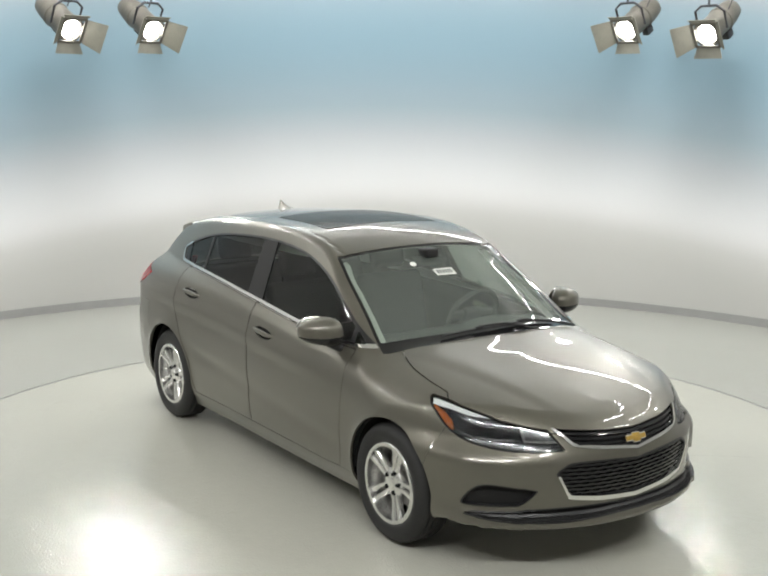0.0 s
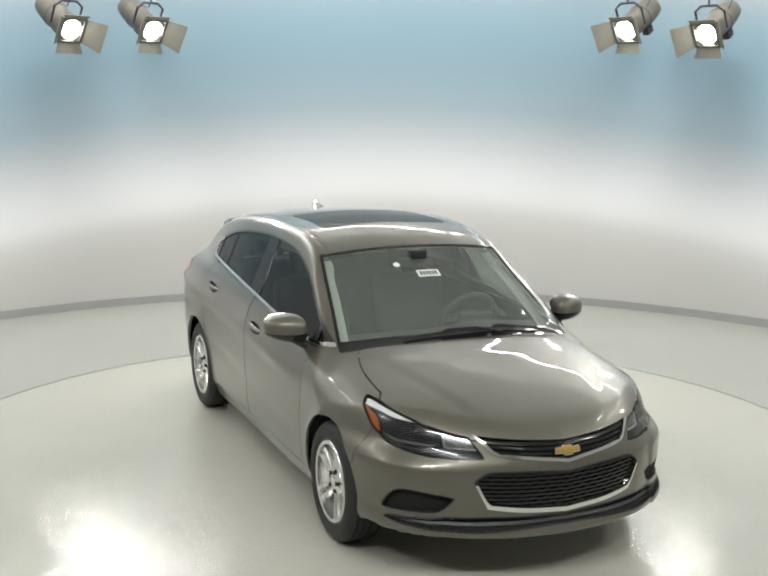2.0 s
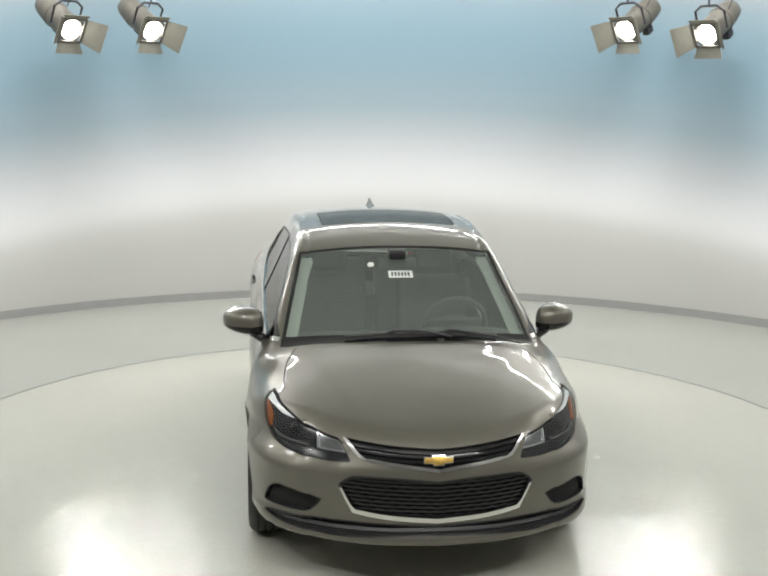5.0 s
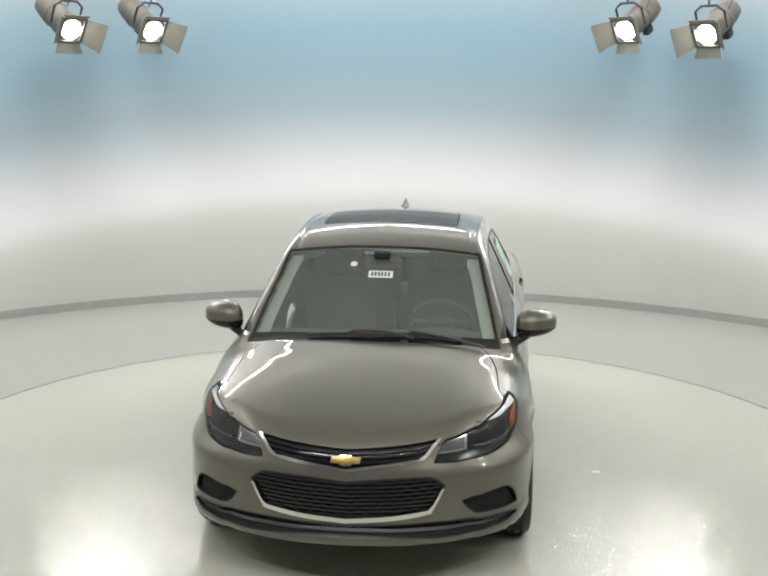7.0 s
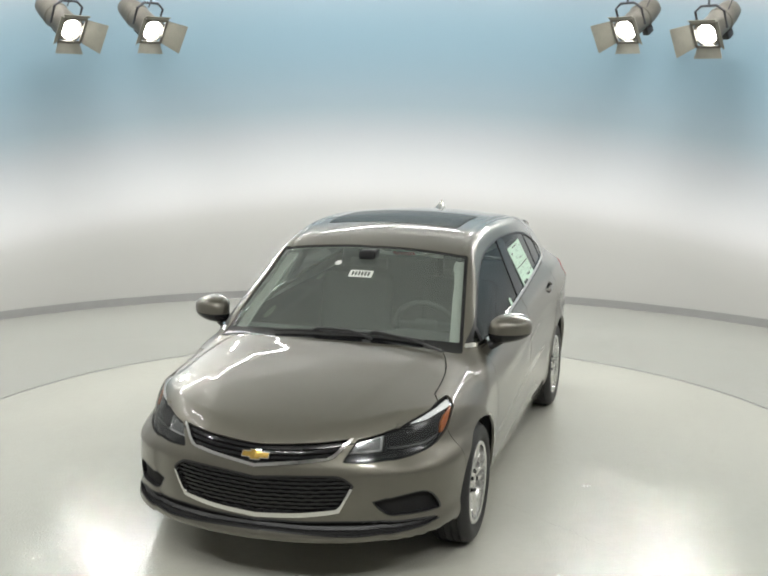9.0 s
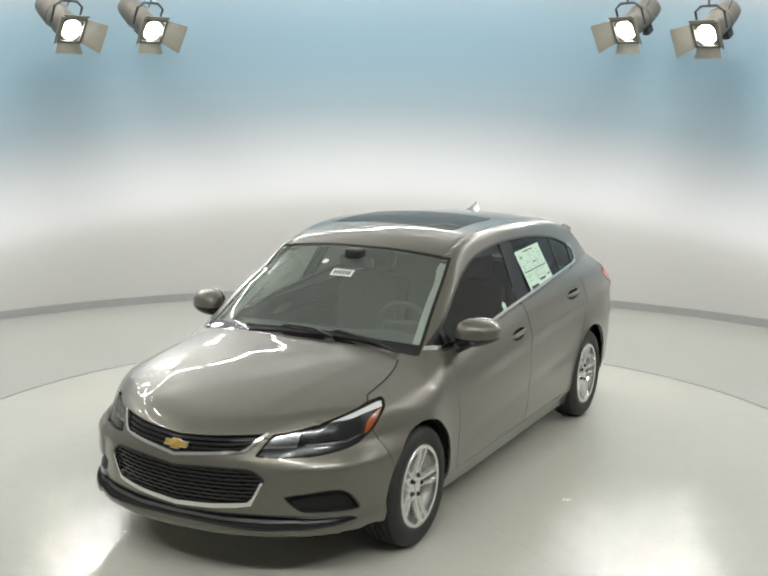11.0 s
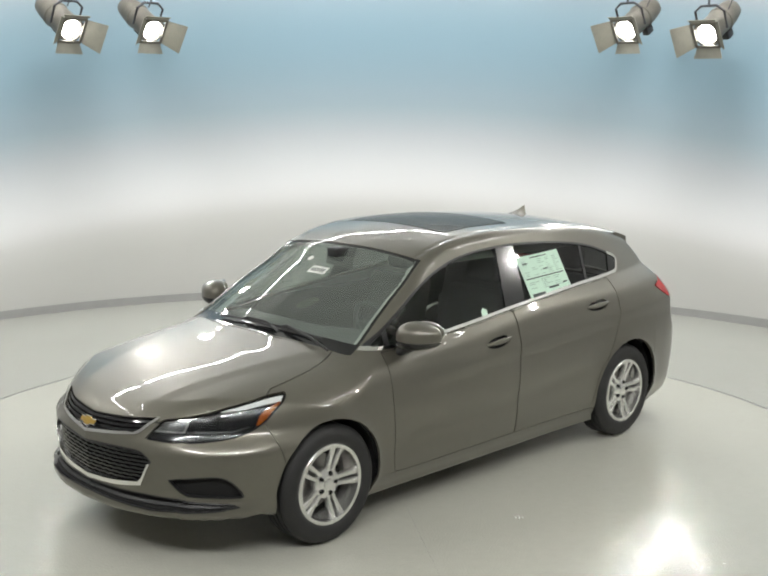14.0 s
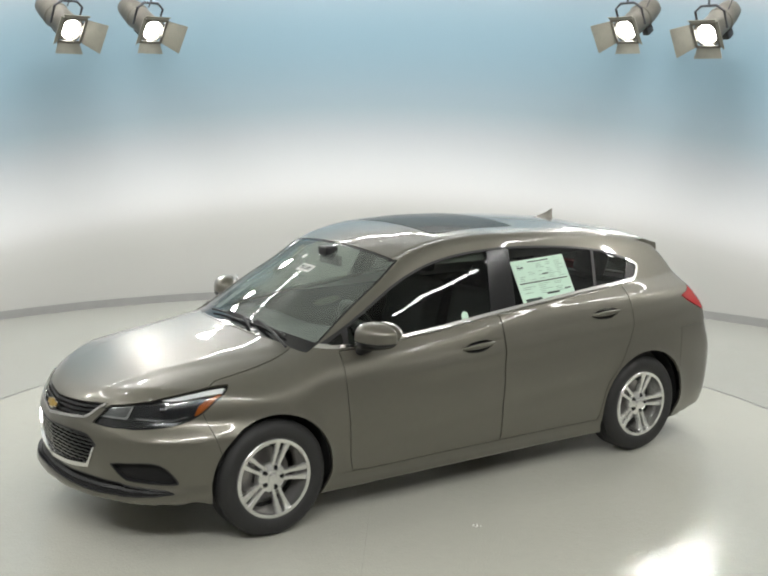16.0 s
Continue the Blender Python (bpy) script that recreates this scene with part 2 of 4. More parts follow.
TURNTABLE = room()


# added tube lights, out of view, that brighten the front of the car
def front_fill_lamp(x, y):
    lamp = empty("front_fill_light", pose(x, y, CEIL))
    tagged(lamp, "added long tube light under the ceiling, out of view, brightening the car front", "ceiling light", "ceiling tube lights")
    bm = bmesh.new()
    box(bm, -1.0, -0.07, -0.06, 1.0, 0.07, 0.0, 0.01)
    part("housing", bm, CEILING, lamp)
    bm = bmesh.new()
    lathe(bm, [(0.018, -0.97), (0.02, -0.96), (0.02, 0.96), (0.018, 0.97)], 12, "x")
    t = part("tube", bm, TUBE, lamp)
    t.location = (0, 0, -0.085)
    L = bpy.data.lights.new("front_fill_area", "AREA")
    L.shape, L.size, L.size_y, L.energy, L.color = "RECTANGLE", 1.9, 0.10, FRONT_FILL_WATTS, (1.0, 0.995, 0.975)
    ob = new("front_fill_area", L)
    ob.matrix_world = look((x, y, CEIL - 0.11), (0.3 * x, -1.2, 0.4))


for sx, sy in FRONT_FILLS:
    front_fill_lamp(sx, sy)


def wall_fill_lamp(angle, watts):
    """An added flood lamp on the ceiling, out of view, that brightens the wall."""
    c, s = math.cos(radians(angle)), math.sin(radians(angle))
    lamp = empty("wall_fill_light", pose(4.0 * c, 4.0 * s, CEIL - 0.12, 0, 0, angle - 90))
    tagged(lamp, "added flood light on the ceiling, out of view, brightening the curved wall", "flood light", "wall wash lights")
    bm = bmesh.new()
    box(bm, -0.6, -0.12, -0.06, 0.6, 0.06, 0.12, 0.012)
    part("housing", bm, CEILING, lamp)
    bm = bmesh.new()
    box(bm, -0.57, 0.062, -0.04, 0.57, 0.07, 0.06)
    part("diffuser", bm, TUBE, lamp)
    L = bpy.data.lights.new("wall_fill_area", "AREA")
    L.shape, L.size, L.size_y, L.energy, L.color = "RECTANGLE", 1.14, 0.12, watts, (1.0, 0.998, 0.985)
    ob = new("wall_fill_area", L)
    ob.matrix_world = look((4.09 * c, 4.09 * s, CEIL - 0.13), (5.6 * c, 5.6 * s, 1.9))


for a in (0, 24, 44, 72, 90, 108, 136, 156, 180):
    wall_fill_lamp(a, WALL_FILL_WATTS * (1.5 if a in (44, 136) else 0.95))


def ring_lamp(angle, watts):
    """A tube light of the ring that hangs along the round wall, turned down to the turntable."""
    c, s = math.cos(radians(angle)), math.sin(radians(angle))
    m = look((4.95 * c, 4.95 * s, 4.1), (0, 0, 0.5))
    lamp = empty("hanging_tube_light", m)
    tagged(lamp, "lit tube light hanging on rods along the round wall", "tube light", "ring of hanging tube lights")
    bm = bmesh.new()
    box(bm, -0.63, -0.022, 0.02, 0.63, 0.022, 0.06, 0.006)
    part("housing", bm, SKIRT, lamp, "grey metal housing")
    bm = bmesh.new()
    lathe(bm, [(0.011, -0.60), (0.013, -0.59), (0.013, 0.59), (0.011, 0.60)], 12, "x")
    part("tube", bm, TUBE, lamp)
    inv = m.inverted()
    for x in (-0.5, 0.5):
        top = m @ Vector((x, 0, 0.06))
        bm = bmesh.new()
        tube(bm, [inv @ top, inv @ Vector((top.x, top.y, CEIL))], 0.006, 6)
        part("hanging_rod", bm, ROD, lamp)
    L = bpy.data.lights.new("ring_light", "AREA")
    L.shape, L.size, L.size_y, L.energy, L.color = "RECTANGLE", 1.2, 0.025, watts, (1.0, 0.995, 0.975)
    ob = new("ring_light", L)
    ob.matrix_world = m @ Matrix.Translation((0, 0, -0.03))


for k in range(16):
    ring_lamp(90 + 15.5 * (k - 7.5), RING_WATTS if 4 <= k <= 11 else RING_SIDE_WATTS)


def spot_lamp(x, y, z, turn, label, yaw_doors, watts, size):
    """A theatre spotlight with barn doors that hangs on rods; it points along its own -y."""
    lamp = empty("spotlight", pose(x, y, z, 31, 0, turn) @ Matrix.Scale(size, 4))
    tagged(lamp, label, "spotlight", "hanging spotlights")
    bm = bmesh.new()
    lathe(bm, [(0.07, 0.52), (0.10, 0.49), (0.118, 0.38), (0.118, 0.30), (0.128, 0.29), (0.128, 0.27), (0.118, 0.26), (0.118, 0.05), (0.135, 0.04), (0.135, -0.01), (0.112, -0.012), (0.112, 0.02)], 32, "y")
    part("housing", bm, HOUSING, lamp)
    bm = bmesh.new()
    lathe(bm, [(0.03, -0.002), (0.07, 0.001), (0.094, 0.008), (0.094, 0.015)], 32, "y")
    part("lens", bm, BULB, lamp, "glowing round lens")
    bm = bmesh.new()
    for k in range(4):
        m = Matrix.Rotation(radians(90 * k), 4, "Y")
        box(bm, -0.13, -0.03, 0.108, 0.13, -0.012, 0.13, 0.003, m)
    part("front_frame", bm, HOUSING, lamp)
    for k, (opening, length) in enumerate(((80, 0.035), (42, 0.20), (58, 0.10), (42, 0.20))):
        if k == (3 if yaw_doors > 0 else 1):
            opening, length = 85, 0.035
        bm = bmesh.new()
        vs = box(bm, -0.12, -length, -0.003, 0.12, 0.0, 0.003)
        for v in vs:
            if v.co.y < -0.01:
                v.co.x *= 1.25
        bmesh.ops.transform(bm, verts=bm.verts, matrix=Matrix.Rotation(radians(90 * k), 4, "Y") @ Matrix.Translation((0, -0.025, 0.13)) @ Matrix.Rotation(radians(-opening), 4, "X"))
        part("barn_door", bm, BARN, lamp)
    bm = bmesh.new()
    tube(bm, [(-0.15, 0.12, 0), (-0.15, 0.13, 0.17), (-0.08, 0.14, 0.22), (0.08, 0.14, 0.22), (0.15, 0.13, 0.17), (0.15, 0.12, 0)], 0.012)
    part("yoke", bm, ROD, lamp)
    bm = bmesh.new()
    inv = lamp.matrix_world.inverted()
    top = lamp.matrix_world @ Vector((0, 0.14, 0.22))
    tube(bm, [inv @ top, inv @ Vector((top.x, top.y, CEIL))], 0.011)
    part("hanging_rod", bm, ROD, lamp)
    bm = bmesh.new()
    b = lamp.matrix_world @ Vector((0.1, 0.28, 0.1))
    tube(bm, [inv @ b, inv @ (b + Vector((0.1, 0.02, 0.25))), inv @ (b + Vector((0.12, 0.05, 0.7))), inv @ Vector((b.x, b.y + 0.05, CEIL))], 0.006)
    part("power_cable", bm, ROD, lamp)
    bm = bmesh.new()
    box(bm, 0.02, 0.2, -0.17, 0.09, 0.3, -0.1, 0.008)
    part("knob_block", bm, BLACK, lamp)
    L = bpy.data.lights.new("spot_beam", "SPOT")
    L.energy, L.spot_size, L.spot_blend, L.shadow_soft_size, L.color = watts, radians(70), 0.6, 0.1 * size ** 2, (1.0, 0.98, 0.93)
    ob = new("spot_beam", L)
    ob.matrix_world = look(lamp.matrix_world @ Vector((0, -0.06, 0)), (0.0, 0.0, 0.3))


SPOTS = [(-2.946, 3.65, 2.870, 50, 1), (-2.287, 4.16, 2.896, 48, 1), (2.376, 4.16, 2.941, -48, -1), (3.029, 3.65, 2.884, -46, -1),
         (-4.75, 0.5, 3.15, 96, 1), (4.75, 0.5, 3.15, -96, -1), (-4.1, -2.5, 3.1, 121, 1), (4.1, -2.5, 3.1, -121, -1)]
for (sx, sy, sz, turn, yd), watts in zip(SPOTS, SPOT_WATTS):
    spot_lamp(sx, sy, sz, turn, "lit grey metal theatre spotlight with open barn doors", yd, watts, 1.0 if sy > 1 else 0.6)


# ---- the car: its outer skin as one smooth form, cut into panels ----
# car space: x forward from the middle of the wheelbase, y to its own left, z up from the floor
def curve(xs, ys):
    """A smooth curve through points (monotone cubic), for arrays."""
    xs, ys = np.array(xs, float), np.array(ys, float)
    d = np.diff(ys) / np.diff(xs)
    m = np.zeros(len(xs))
    m[1:-1] = np.where(d[:-1] * d[1:] > 0, 2 * d[:-1] * d[1:] / (d[:-1] + d[1:] + 1e-12), 0)
    m[0], m[-1] = d[0], d[-1]

    def f(x):
        x = np.asarray(x, float)
        i = np.clip(np.searchsorted(xs, x) - 1, 0, len(xs) - 2)
        h = xs[i + 1] - xs[i]
        t = (x - xs[i]) / h
        tc = np.clip(t, 0, 1)
        v = ((2 * tc**3 - 3 * tc**2 + 1) * ys[i] + (tc**3 - 2 * tc**2 + tc) * h * m[i] + (-2 * tc**3 + 3 * tc**2) * ys[i + 1] + (tc**3 - tc**2) * h * m[i + 1])
        return v + np.where(t < 0, t * h * m[0], 0) + np.where(t > 1, (t - 1) * h * m[-1], 0)
    return f


def sstep(a, b, x):
    t = np.clip((x - a) / (b - a), 0, 1)
    return t * t * (3 - 2 * t)


TOP = curve([-2.3, -2.13, -2.06, -1.90, -1.76, -1.70, -1.5, -1.25, -0.95, -0.6, -0.3, 0.0, 0.2, 0.40, 0.62, 0.90, 1.12, 1.20, 1.45, 1.75, 2.0, 2.12, 2.20, 2.3],
            [0.55, 0.80, 0.98, 1.165, 1.335, 1.378, 1.428, 1.468, 1.494, 1.510, 1.514, 1.500, 1.466, 1.404, 1.288, 1.128, 0.995, 0.968, 0.925, 0.868, 0.800, 0.755, 0.712, 0.63])
BELT = curve([-1.7, -1.33, -0.8, -0.22, 0.3, 0.74, 1.0, 1.4, 1.8, 2.2], [1.135, 1.117, 1.082, 1.030, 0.975, 0.940, 0.930, 0.90, 0.86, 0.82])
BELT_Y = curve([-2.0, -1.7, -1.33, -0.8, -0.22, 0.3, 0.74, 1.0, 1.2, 1.6, 1.9, 2.1], [0.66, 0.72, 0.768, 0.797, 0.808, 0.806, 0.793, 0.772, 0.765, 0.745, 0.68, 0.60])
# half width down the body side, relative to the widest line, against height between sill and belt
SIDE = curve([-0.06, 0.0, 0.06, 0.14, 0.25, 0.40, 0.55, 0.70, 0.80, 0.90, 1.0], [-0.075, -0.060, -0.040, -0.024, -0.014, -0.004, 0.0, -0.004, -0.012, -0.035, -0.088])
WIDE = curve([-2.2, -2.05, -1.85, -1.6, -1.35, -1.0, -0.5, 0.0, 0.5, 0.95, 1.35, 1.65, 1.85, 2.0, 2.1], [0.80, 0.845, 0.885, 0.905, 0.908, 0.898, 0.888, 0.888, 0.888, 0.885, 0.892, 0.878, 0.85, 0.80, 0.74])
NOSE = curve([0.12, 0.18, 0.215, 0.25, 0.28, 0.305, 0.35, 0.42, 0.50, 0.56, 0.60, 0.64, 0.68, 0.72, 0.78], [2.20, 2.235, 2.255, 2.272, 2.280, 2.272, 2.236, 2.245, 2.250, 2.250, 2.245, 2.232, 2.215, 2.19, 2.14])
SWEEP = curve([0.0, 0.2, 0.45, 0.6, 0.70, 0.78, 0.85, 0.90], [0.0, 0.012, 0.078, 0.165, 0.25, 0.35, 0.50, 0.70])
TAIL = curve([0.15, 0.22, 0.30, 0.50, 0.66, 0.75, 0.90, 1.0, 1.3], [-2.09, -2.17, -2.20, -2.225, -2.215, -2.17, -2.14, -2.09, -1.80])


def side_y(x, z):
    b, yb, w = BELT(x), BELT_Y(x), WIDE(x)
    t = (z - 0.19) / (b - 0.19)
    body = w + SIDE(np.minimum(t, 1.0)) * ((w - yb) / 0.088 * sstep(0.72, 1.0, t) + 1 - sstep(0.72, 1.0, t))
    # crease that rises along the doors, and one through the rear handle to the tail lamp
    zc = 0.47 + 0.16 * (0.9 - x) / 1.9
    body = body - 0.006 * np.exp(-((z - zc + 0.075) / 0.050) ** 2) * sstep(1.0, 0.6, x) * sstep(-1.15, -0.8, x)
    zs = 0.80 - 0.060 * x
    body = body + 0.010 * np.maximum(1 - np.sqrt(((z - zs) / 0.075) ** 2 + 0.01), 0) * sstep(0.85, 0.3, x)
    # wheel arch lips
    for cx, r in ((1.35, 0.352), (-1.38, 0.362)):
        d = np.hypot(x - cx, z - 0.316) - r
        body = body + 0.012 * np.exp(-np.maximum(d, 0) / 0.03) * sstep(0.2, 0.3, z)
    glass = yb - (z - b) * (0.50 + 0.10 * sstep(-0.6, -1.6, x))
    return np.where(t < 1, body, glass)


def top_z(x, y):
    u = y / 0.7
    front = sstep(0.95, 1.2, x)
    roof = sstep(0.75, 0.3, x)
    xs = x + 0.10 * u * u * sstep(0.25, 0.6, x) * sstep(2.1, 1.05, x) - 0.06 * u * u * sstep(-1.5, -1.9, x)
    z = TOP(xs) - (0.045 + 0.015 * roof) * u * u * (1 - front) - 0.022 * u * u * front - 0.03 * np.maximum(u, 0) ** 6 * front
    # raised middle of the bonnet between two creases
    yc = 0.30 + 0.28 * (2.2 - x)
    z = z + 0.005 * (1 - sstep(yc - 0.05, yc + 0.05, y)) * sstep(1.05, 1.25, x) * sstep(2.2, 2.0, x)
    # shallow channel beside the roof panel
    z = z - 0.006 * np.exp(-((y - 0.535) / 0.012) ** 2) * roof * sstep(-1.6, -1.45, x)
    return z


def front_x(y, z):
    y = np.abs(y)
    up = sstep(0.56, 0.68, z)
    x = NOSE(z) - SWEEP(y) * (1 + 0.35 * up)
    # grille mouth stands proud; pointed keel in the middle
    x = x - 0.035 * y / 0.45 * (y < 0.6) * 0.3
    return x


def rear_x(y, z):
    return TAIL(z) + 0.06 * (y / 0.7) ** 2 + 1.2 * np.maximum(np.abs(y) - 0.62, 0) ** 2


def smax(a, b, k):
    h = np.maximum(k - np.abs(a - b), 0) / k
    return np.maximum(a, b) + h * h * k * 0.25


def body_f(p):
    x, y, z = p[..., 0], np.abs(p[..., 1]), p[..., 2]
    a = y - side_y(x, z)
    b = (z - top_z(x, y)) * 0.85
    k = 0.035 + 0.060 * sstep(0.85, 1.5, x) + 0.02 * sstep(-1.2, -1.6, x)
    f = smax(a, b, k)
    f = smax(f, x - front_x(y, z), 0.05)
    f = smax(f, rear_x(y, z) - x, 0.08)
    return smax(f, 0.150 + 0.103 * sstep(1.5, 1.78, x) + 0.05 * sstep(-1.7, -2.0, x) - z, 0.02)


class Skin:
    """A triangle sheet with smooth normals: v points, n normals, t triangles."""

    def __init__(self, v, n, t):
        self.v, self.n, self.t = v, n, t

    def cut(self, field):
        """Split along field = 0: (inside, outside)."""
        f = field(self.v) if callable(field) else field
        f = np.where(np.abs(f) < 1e-7, 1e-7, f)
        neg = (f < 0)[self.t]
        c = neg.sum(1)
        ins, outs = [self.t[c == 3]], [self.t[c == 0]]
        V, N, base = [self.v], [self.n], len(self.v)
        for lone, flag in ((1, True), (2, False)):
            t = self.t[c == lone]
            if not len(t):
                continue
            k = np.argmax(neg[c == lone] == flag, axis=1)
            r = np.arange(len(t))
            a, b, d = t[r, k], t[r, (k + 1) % 3], t[r, (k + 2) % 3]
            new_i = []
            for e in (b, d):
                w = (f[a] / (f[a] - f[e]))[:, None]
                V.append(self.v[a] * (1 - w) + self.v[e] * w)
                N.append(self.n[a] * (1 - w) + self.n[e] * w)
                new_i.append(base + r)
                base += len(t)
            p, q = new_i
            tip = np.stack([a, p, q], 1)
            rest = np.concatenate([np.stack([p, b, d], 1), np.stack([p, d, q], 1)])
            (ins if flag else outs).append(tip)
            (outs if flag else ins).append(rest)
        V, N = np.concatenate(V), np.concatenate(N)
        return Skin(V, N, np.concatenate(ins)).clean(), Skin(V, N, np.concatenate(outs)).clean()

    def clean(self):
        if not len(self.t):
            return Skin(self.v[:0], self.n[:0], self.t)
        key = np.round(self.v * 2e5).astype(np.int64)
        used = np.unique(self.t)
        _, first, inv = np.unique(key[used], axis=0, return_index=True, return_inverse=True)
        remap = np.zeros(len(self.v), int)
        remap[used] = inv.ravel()
        t = remap[self.t]
        ok = (t[:, 0] != t[:, 1]) & (t[:, 1] != t[:, 2]) & (t[:, 0] != t[:, 2])
        pick = used[first]
        n = self.n[pick]
        return Skin(self.v[pick], n / np.maximum(np.linalg.norm(n, axis=1), 1e-9)[:, None], t[ok])

    def inset(self, field, gap):
        return self.cut(lambda v: field(v) + gap)[0]

    def refine(self, times=1):
        """The same sheet in finer triangles."""
        s = self
        for _ in range(times):
            e = np.sort(np.concatenate([s.t[:, [0, 1]], s.t[:, [1, 2]], s.t[:, [2, 0]]]), 1)
            u, inv = np.unique(e, axis=0, return_inverse=True)
            inv = inv.ravel().reshape(3, -1) + len(s.v)
            v = np.concatenate([s.v, s.v[u].mean(1)])
            n = np.concatenate([s.n, s.n[u].mean(1)])
            a, b, c = s.t.T
            ab, bc, ca = inv
            t = np.concatenate([np.stack(q, 1) for q in ((a, ab, ca), (ab, b, bc), (ca, bc, c), (ab, bc, ca))])
            s = Skin(v, n / np.maximum(np.linalg.norm(n, axis=1), 1e-9)[:, None], t)
        return s

    def shifted(self, d):
        return Skin(self.v + self.n * d, self.n, self.t)

    def mirrored(self):
        s = np.array([1, -1, 1])
        return Skin(self.v * s, self.n * s, self.t[:, ::-1])

    def both(self):
        m = self.mirrored()
        return Skin(np.concatenate([self.v, m.v]), np.concatenate([self.n, m.n]), np.concatenate([self.t, m.t + len(self.v)])).clean()

    def rim(self):
        e = np.concatenate([self.t[:, [0, 1]], self.t[:, [1, 2]], self.t[:, [2, 0]]])
        s = np.sort(e, 1)
        _, inv, cnt = np.unique(s, axis=0, return_inverse=True, return_counts=True)
        return e[cnt[inv.ravel()] == 1]

    def make(self, name, material, parent, label="", depth=0.012, lift=0.0):
        """A panel of real thickness: the skin and its turned-in edge."""
        s = self.shifted(lift) if lift else self
        v, n, t = s.v, s.n, s.t
        e = s.rim()
        if depth and len(e):
            ids = np.unique(e)
            back = np.full(len(v), -1)
            back[ids] = len(v) + np.arange(len(ids))
            v2 = np.concatenate([v, v[ids] - n[ids] * depth])
            q = np.stack([e[:, 1], e[:, 0], back[e[:, 0]], back[e[:, 1]]], 1)
        else:
            v2, q = v, np.zeros((0, 4), int)
        me = bpy.data.meshes.new(name)
        me.from_pydata(v2.tolist(), [], t.tolist() + q.tolist())
        me.update()
        normals = np.zeros((len(me.loops), 3))
        k = len(t) * 3
        normals[:k] = n[t.ravel()]
        if len(q):
            fn = np.cross(v2[q[:, 1]] - v2[q[:, 0]], v2[q[:, 2]] - v2[q[:, 1]])
            fn /= np.maximum(np.linalg.norm(fn, axis=1), 1e-12)[:, None]
            normals[k:] = np.repeat(fn, 4, axis=0)
        for p in me.polygons:
            p.use_smooth = True
        me.normals_split_custom_set(normals.tolist())
        return mesh_ob(name, me, material, parent, label)


def skin_grid():
    """The left half of the body, found along rays from a line inside it."""
    th = np.radians(np.concatenate([np.linspace(-90, -60, 14), np.linspace(-58, 20, 62), np.linspace(21.2, 70, 52), np.linspace(71.5, 90, 16)]))
    xs = np.concatenate([np.linspace(-1.75, 1.75, 240)])
    o, d = [], []
    for psi in np.radians(np.linspace(90, 1.5, 44)):
        o.append((-1.75, 0, 0.52)), d.append((-math.sin(psi), math.cos(psi)))
    for x in xs:
        o.append((x, 0, 0.52)), d.append((0.0, 1.0))
    for psi in np.radians(np.linspace(1.2, 90, 76)):
        o.append((1.75, 0, 0.52)), d.append((math.sin(psi), math.cos(psi)))
    o, d = np.array(o), np.array(d)
    D = np.stack([np.repeat(d[:, :1], len(th), 1), d[:, 1:] * np.cos(th), d[:, 1:] * np.sin(th)], -1)
    O = np.repeat(o[:, None, :], len(th), 1)
    lo, hi = np.zeros(D.shape[:2]), np.full(D.shape[:2], 1.6)
    # first crossing from inside
    step = np.linspace(0.05, 1.6, 90)
    done = np.zeros(D.shape[:2], bool)
    for s in step:
        f = body_f(O + D * s)
        hit = (f > 0) & ~done
        hi[hit] = s
        lo[hit] = s - step[1] + step[0]
        done |= hit
    for _ in range(22):
        mid = (lo + hi) / 2
        out = body_f(O + D * mid[..., None]) > 0
        hi, lo = np.where(out, mid, hi), np.where(out, lo, mid)
    P = O + D * hi[..., None]
    P[:, -1, 1] = P[:, 0, 1] = 0.0
    P[0, :, 1] = P[-1, :, 1] = 0.0
    N = np.zeros_like(P)
    for i in range(3):
        h = np.zeros(3)
        h[i] = 0.004
        N[..., i] = body_f(P + h) - body_f(P - h)
    N[:, -1, 1] = N[:, 0, 1] = 0
    N[0, :, 1] = N[-1, :, 1] = 0
    N /= np.maximum(np.linalg.norm(N, axis=-1), 1e-9)[..., None]
    r, c = P.shape[:2]
    i = np.arange(r * c).reshape(r, c)
    a, b, e, g = i[:-1, :-1].ravel(), i[1:, :-1].ravel(), i[1:, 1:].ravel(), i[:-1, 1:].ravel()
    T = np.concatenate([np.stack([a, e, b], 1), np.stack([a, g, e], 1)])
    return Skin(P.reshape(-1, 3), N.reshape(-1, 3), T).clean()


def rounded(pts, n=8):
    """A closed smooth outline through points (Catmull-Rom); a point given twice stays a corner."""
    P, out = np.array(pts, float), []
    m = len(P)
    for i in range(m):
        p0, p1, p2, p3 = P[i - 1], P[i], P[(i + 1) % m], P[(i + 2) % m]
        if np.allclose(p1, p2):
            continue
        for k in range(n):
            t = k / n
            out.append(0.5 * (2 * p1 + (p2 - p0) * t + (2 * p0 - 5 * p1 + 4 * p2 - p3) * t * t + (3 * p1 - p0 - 3 * p2 + p3) * t**3))
    return np.array(out)


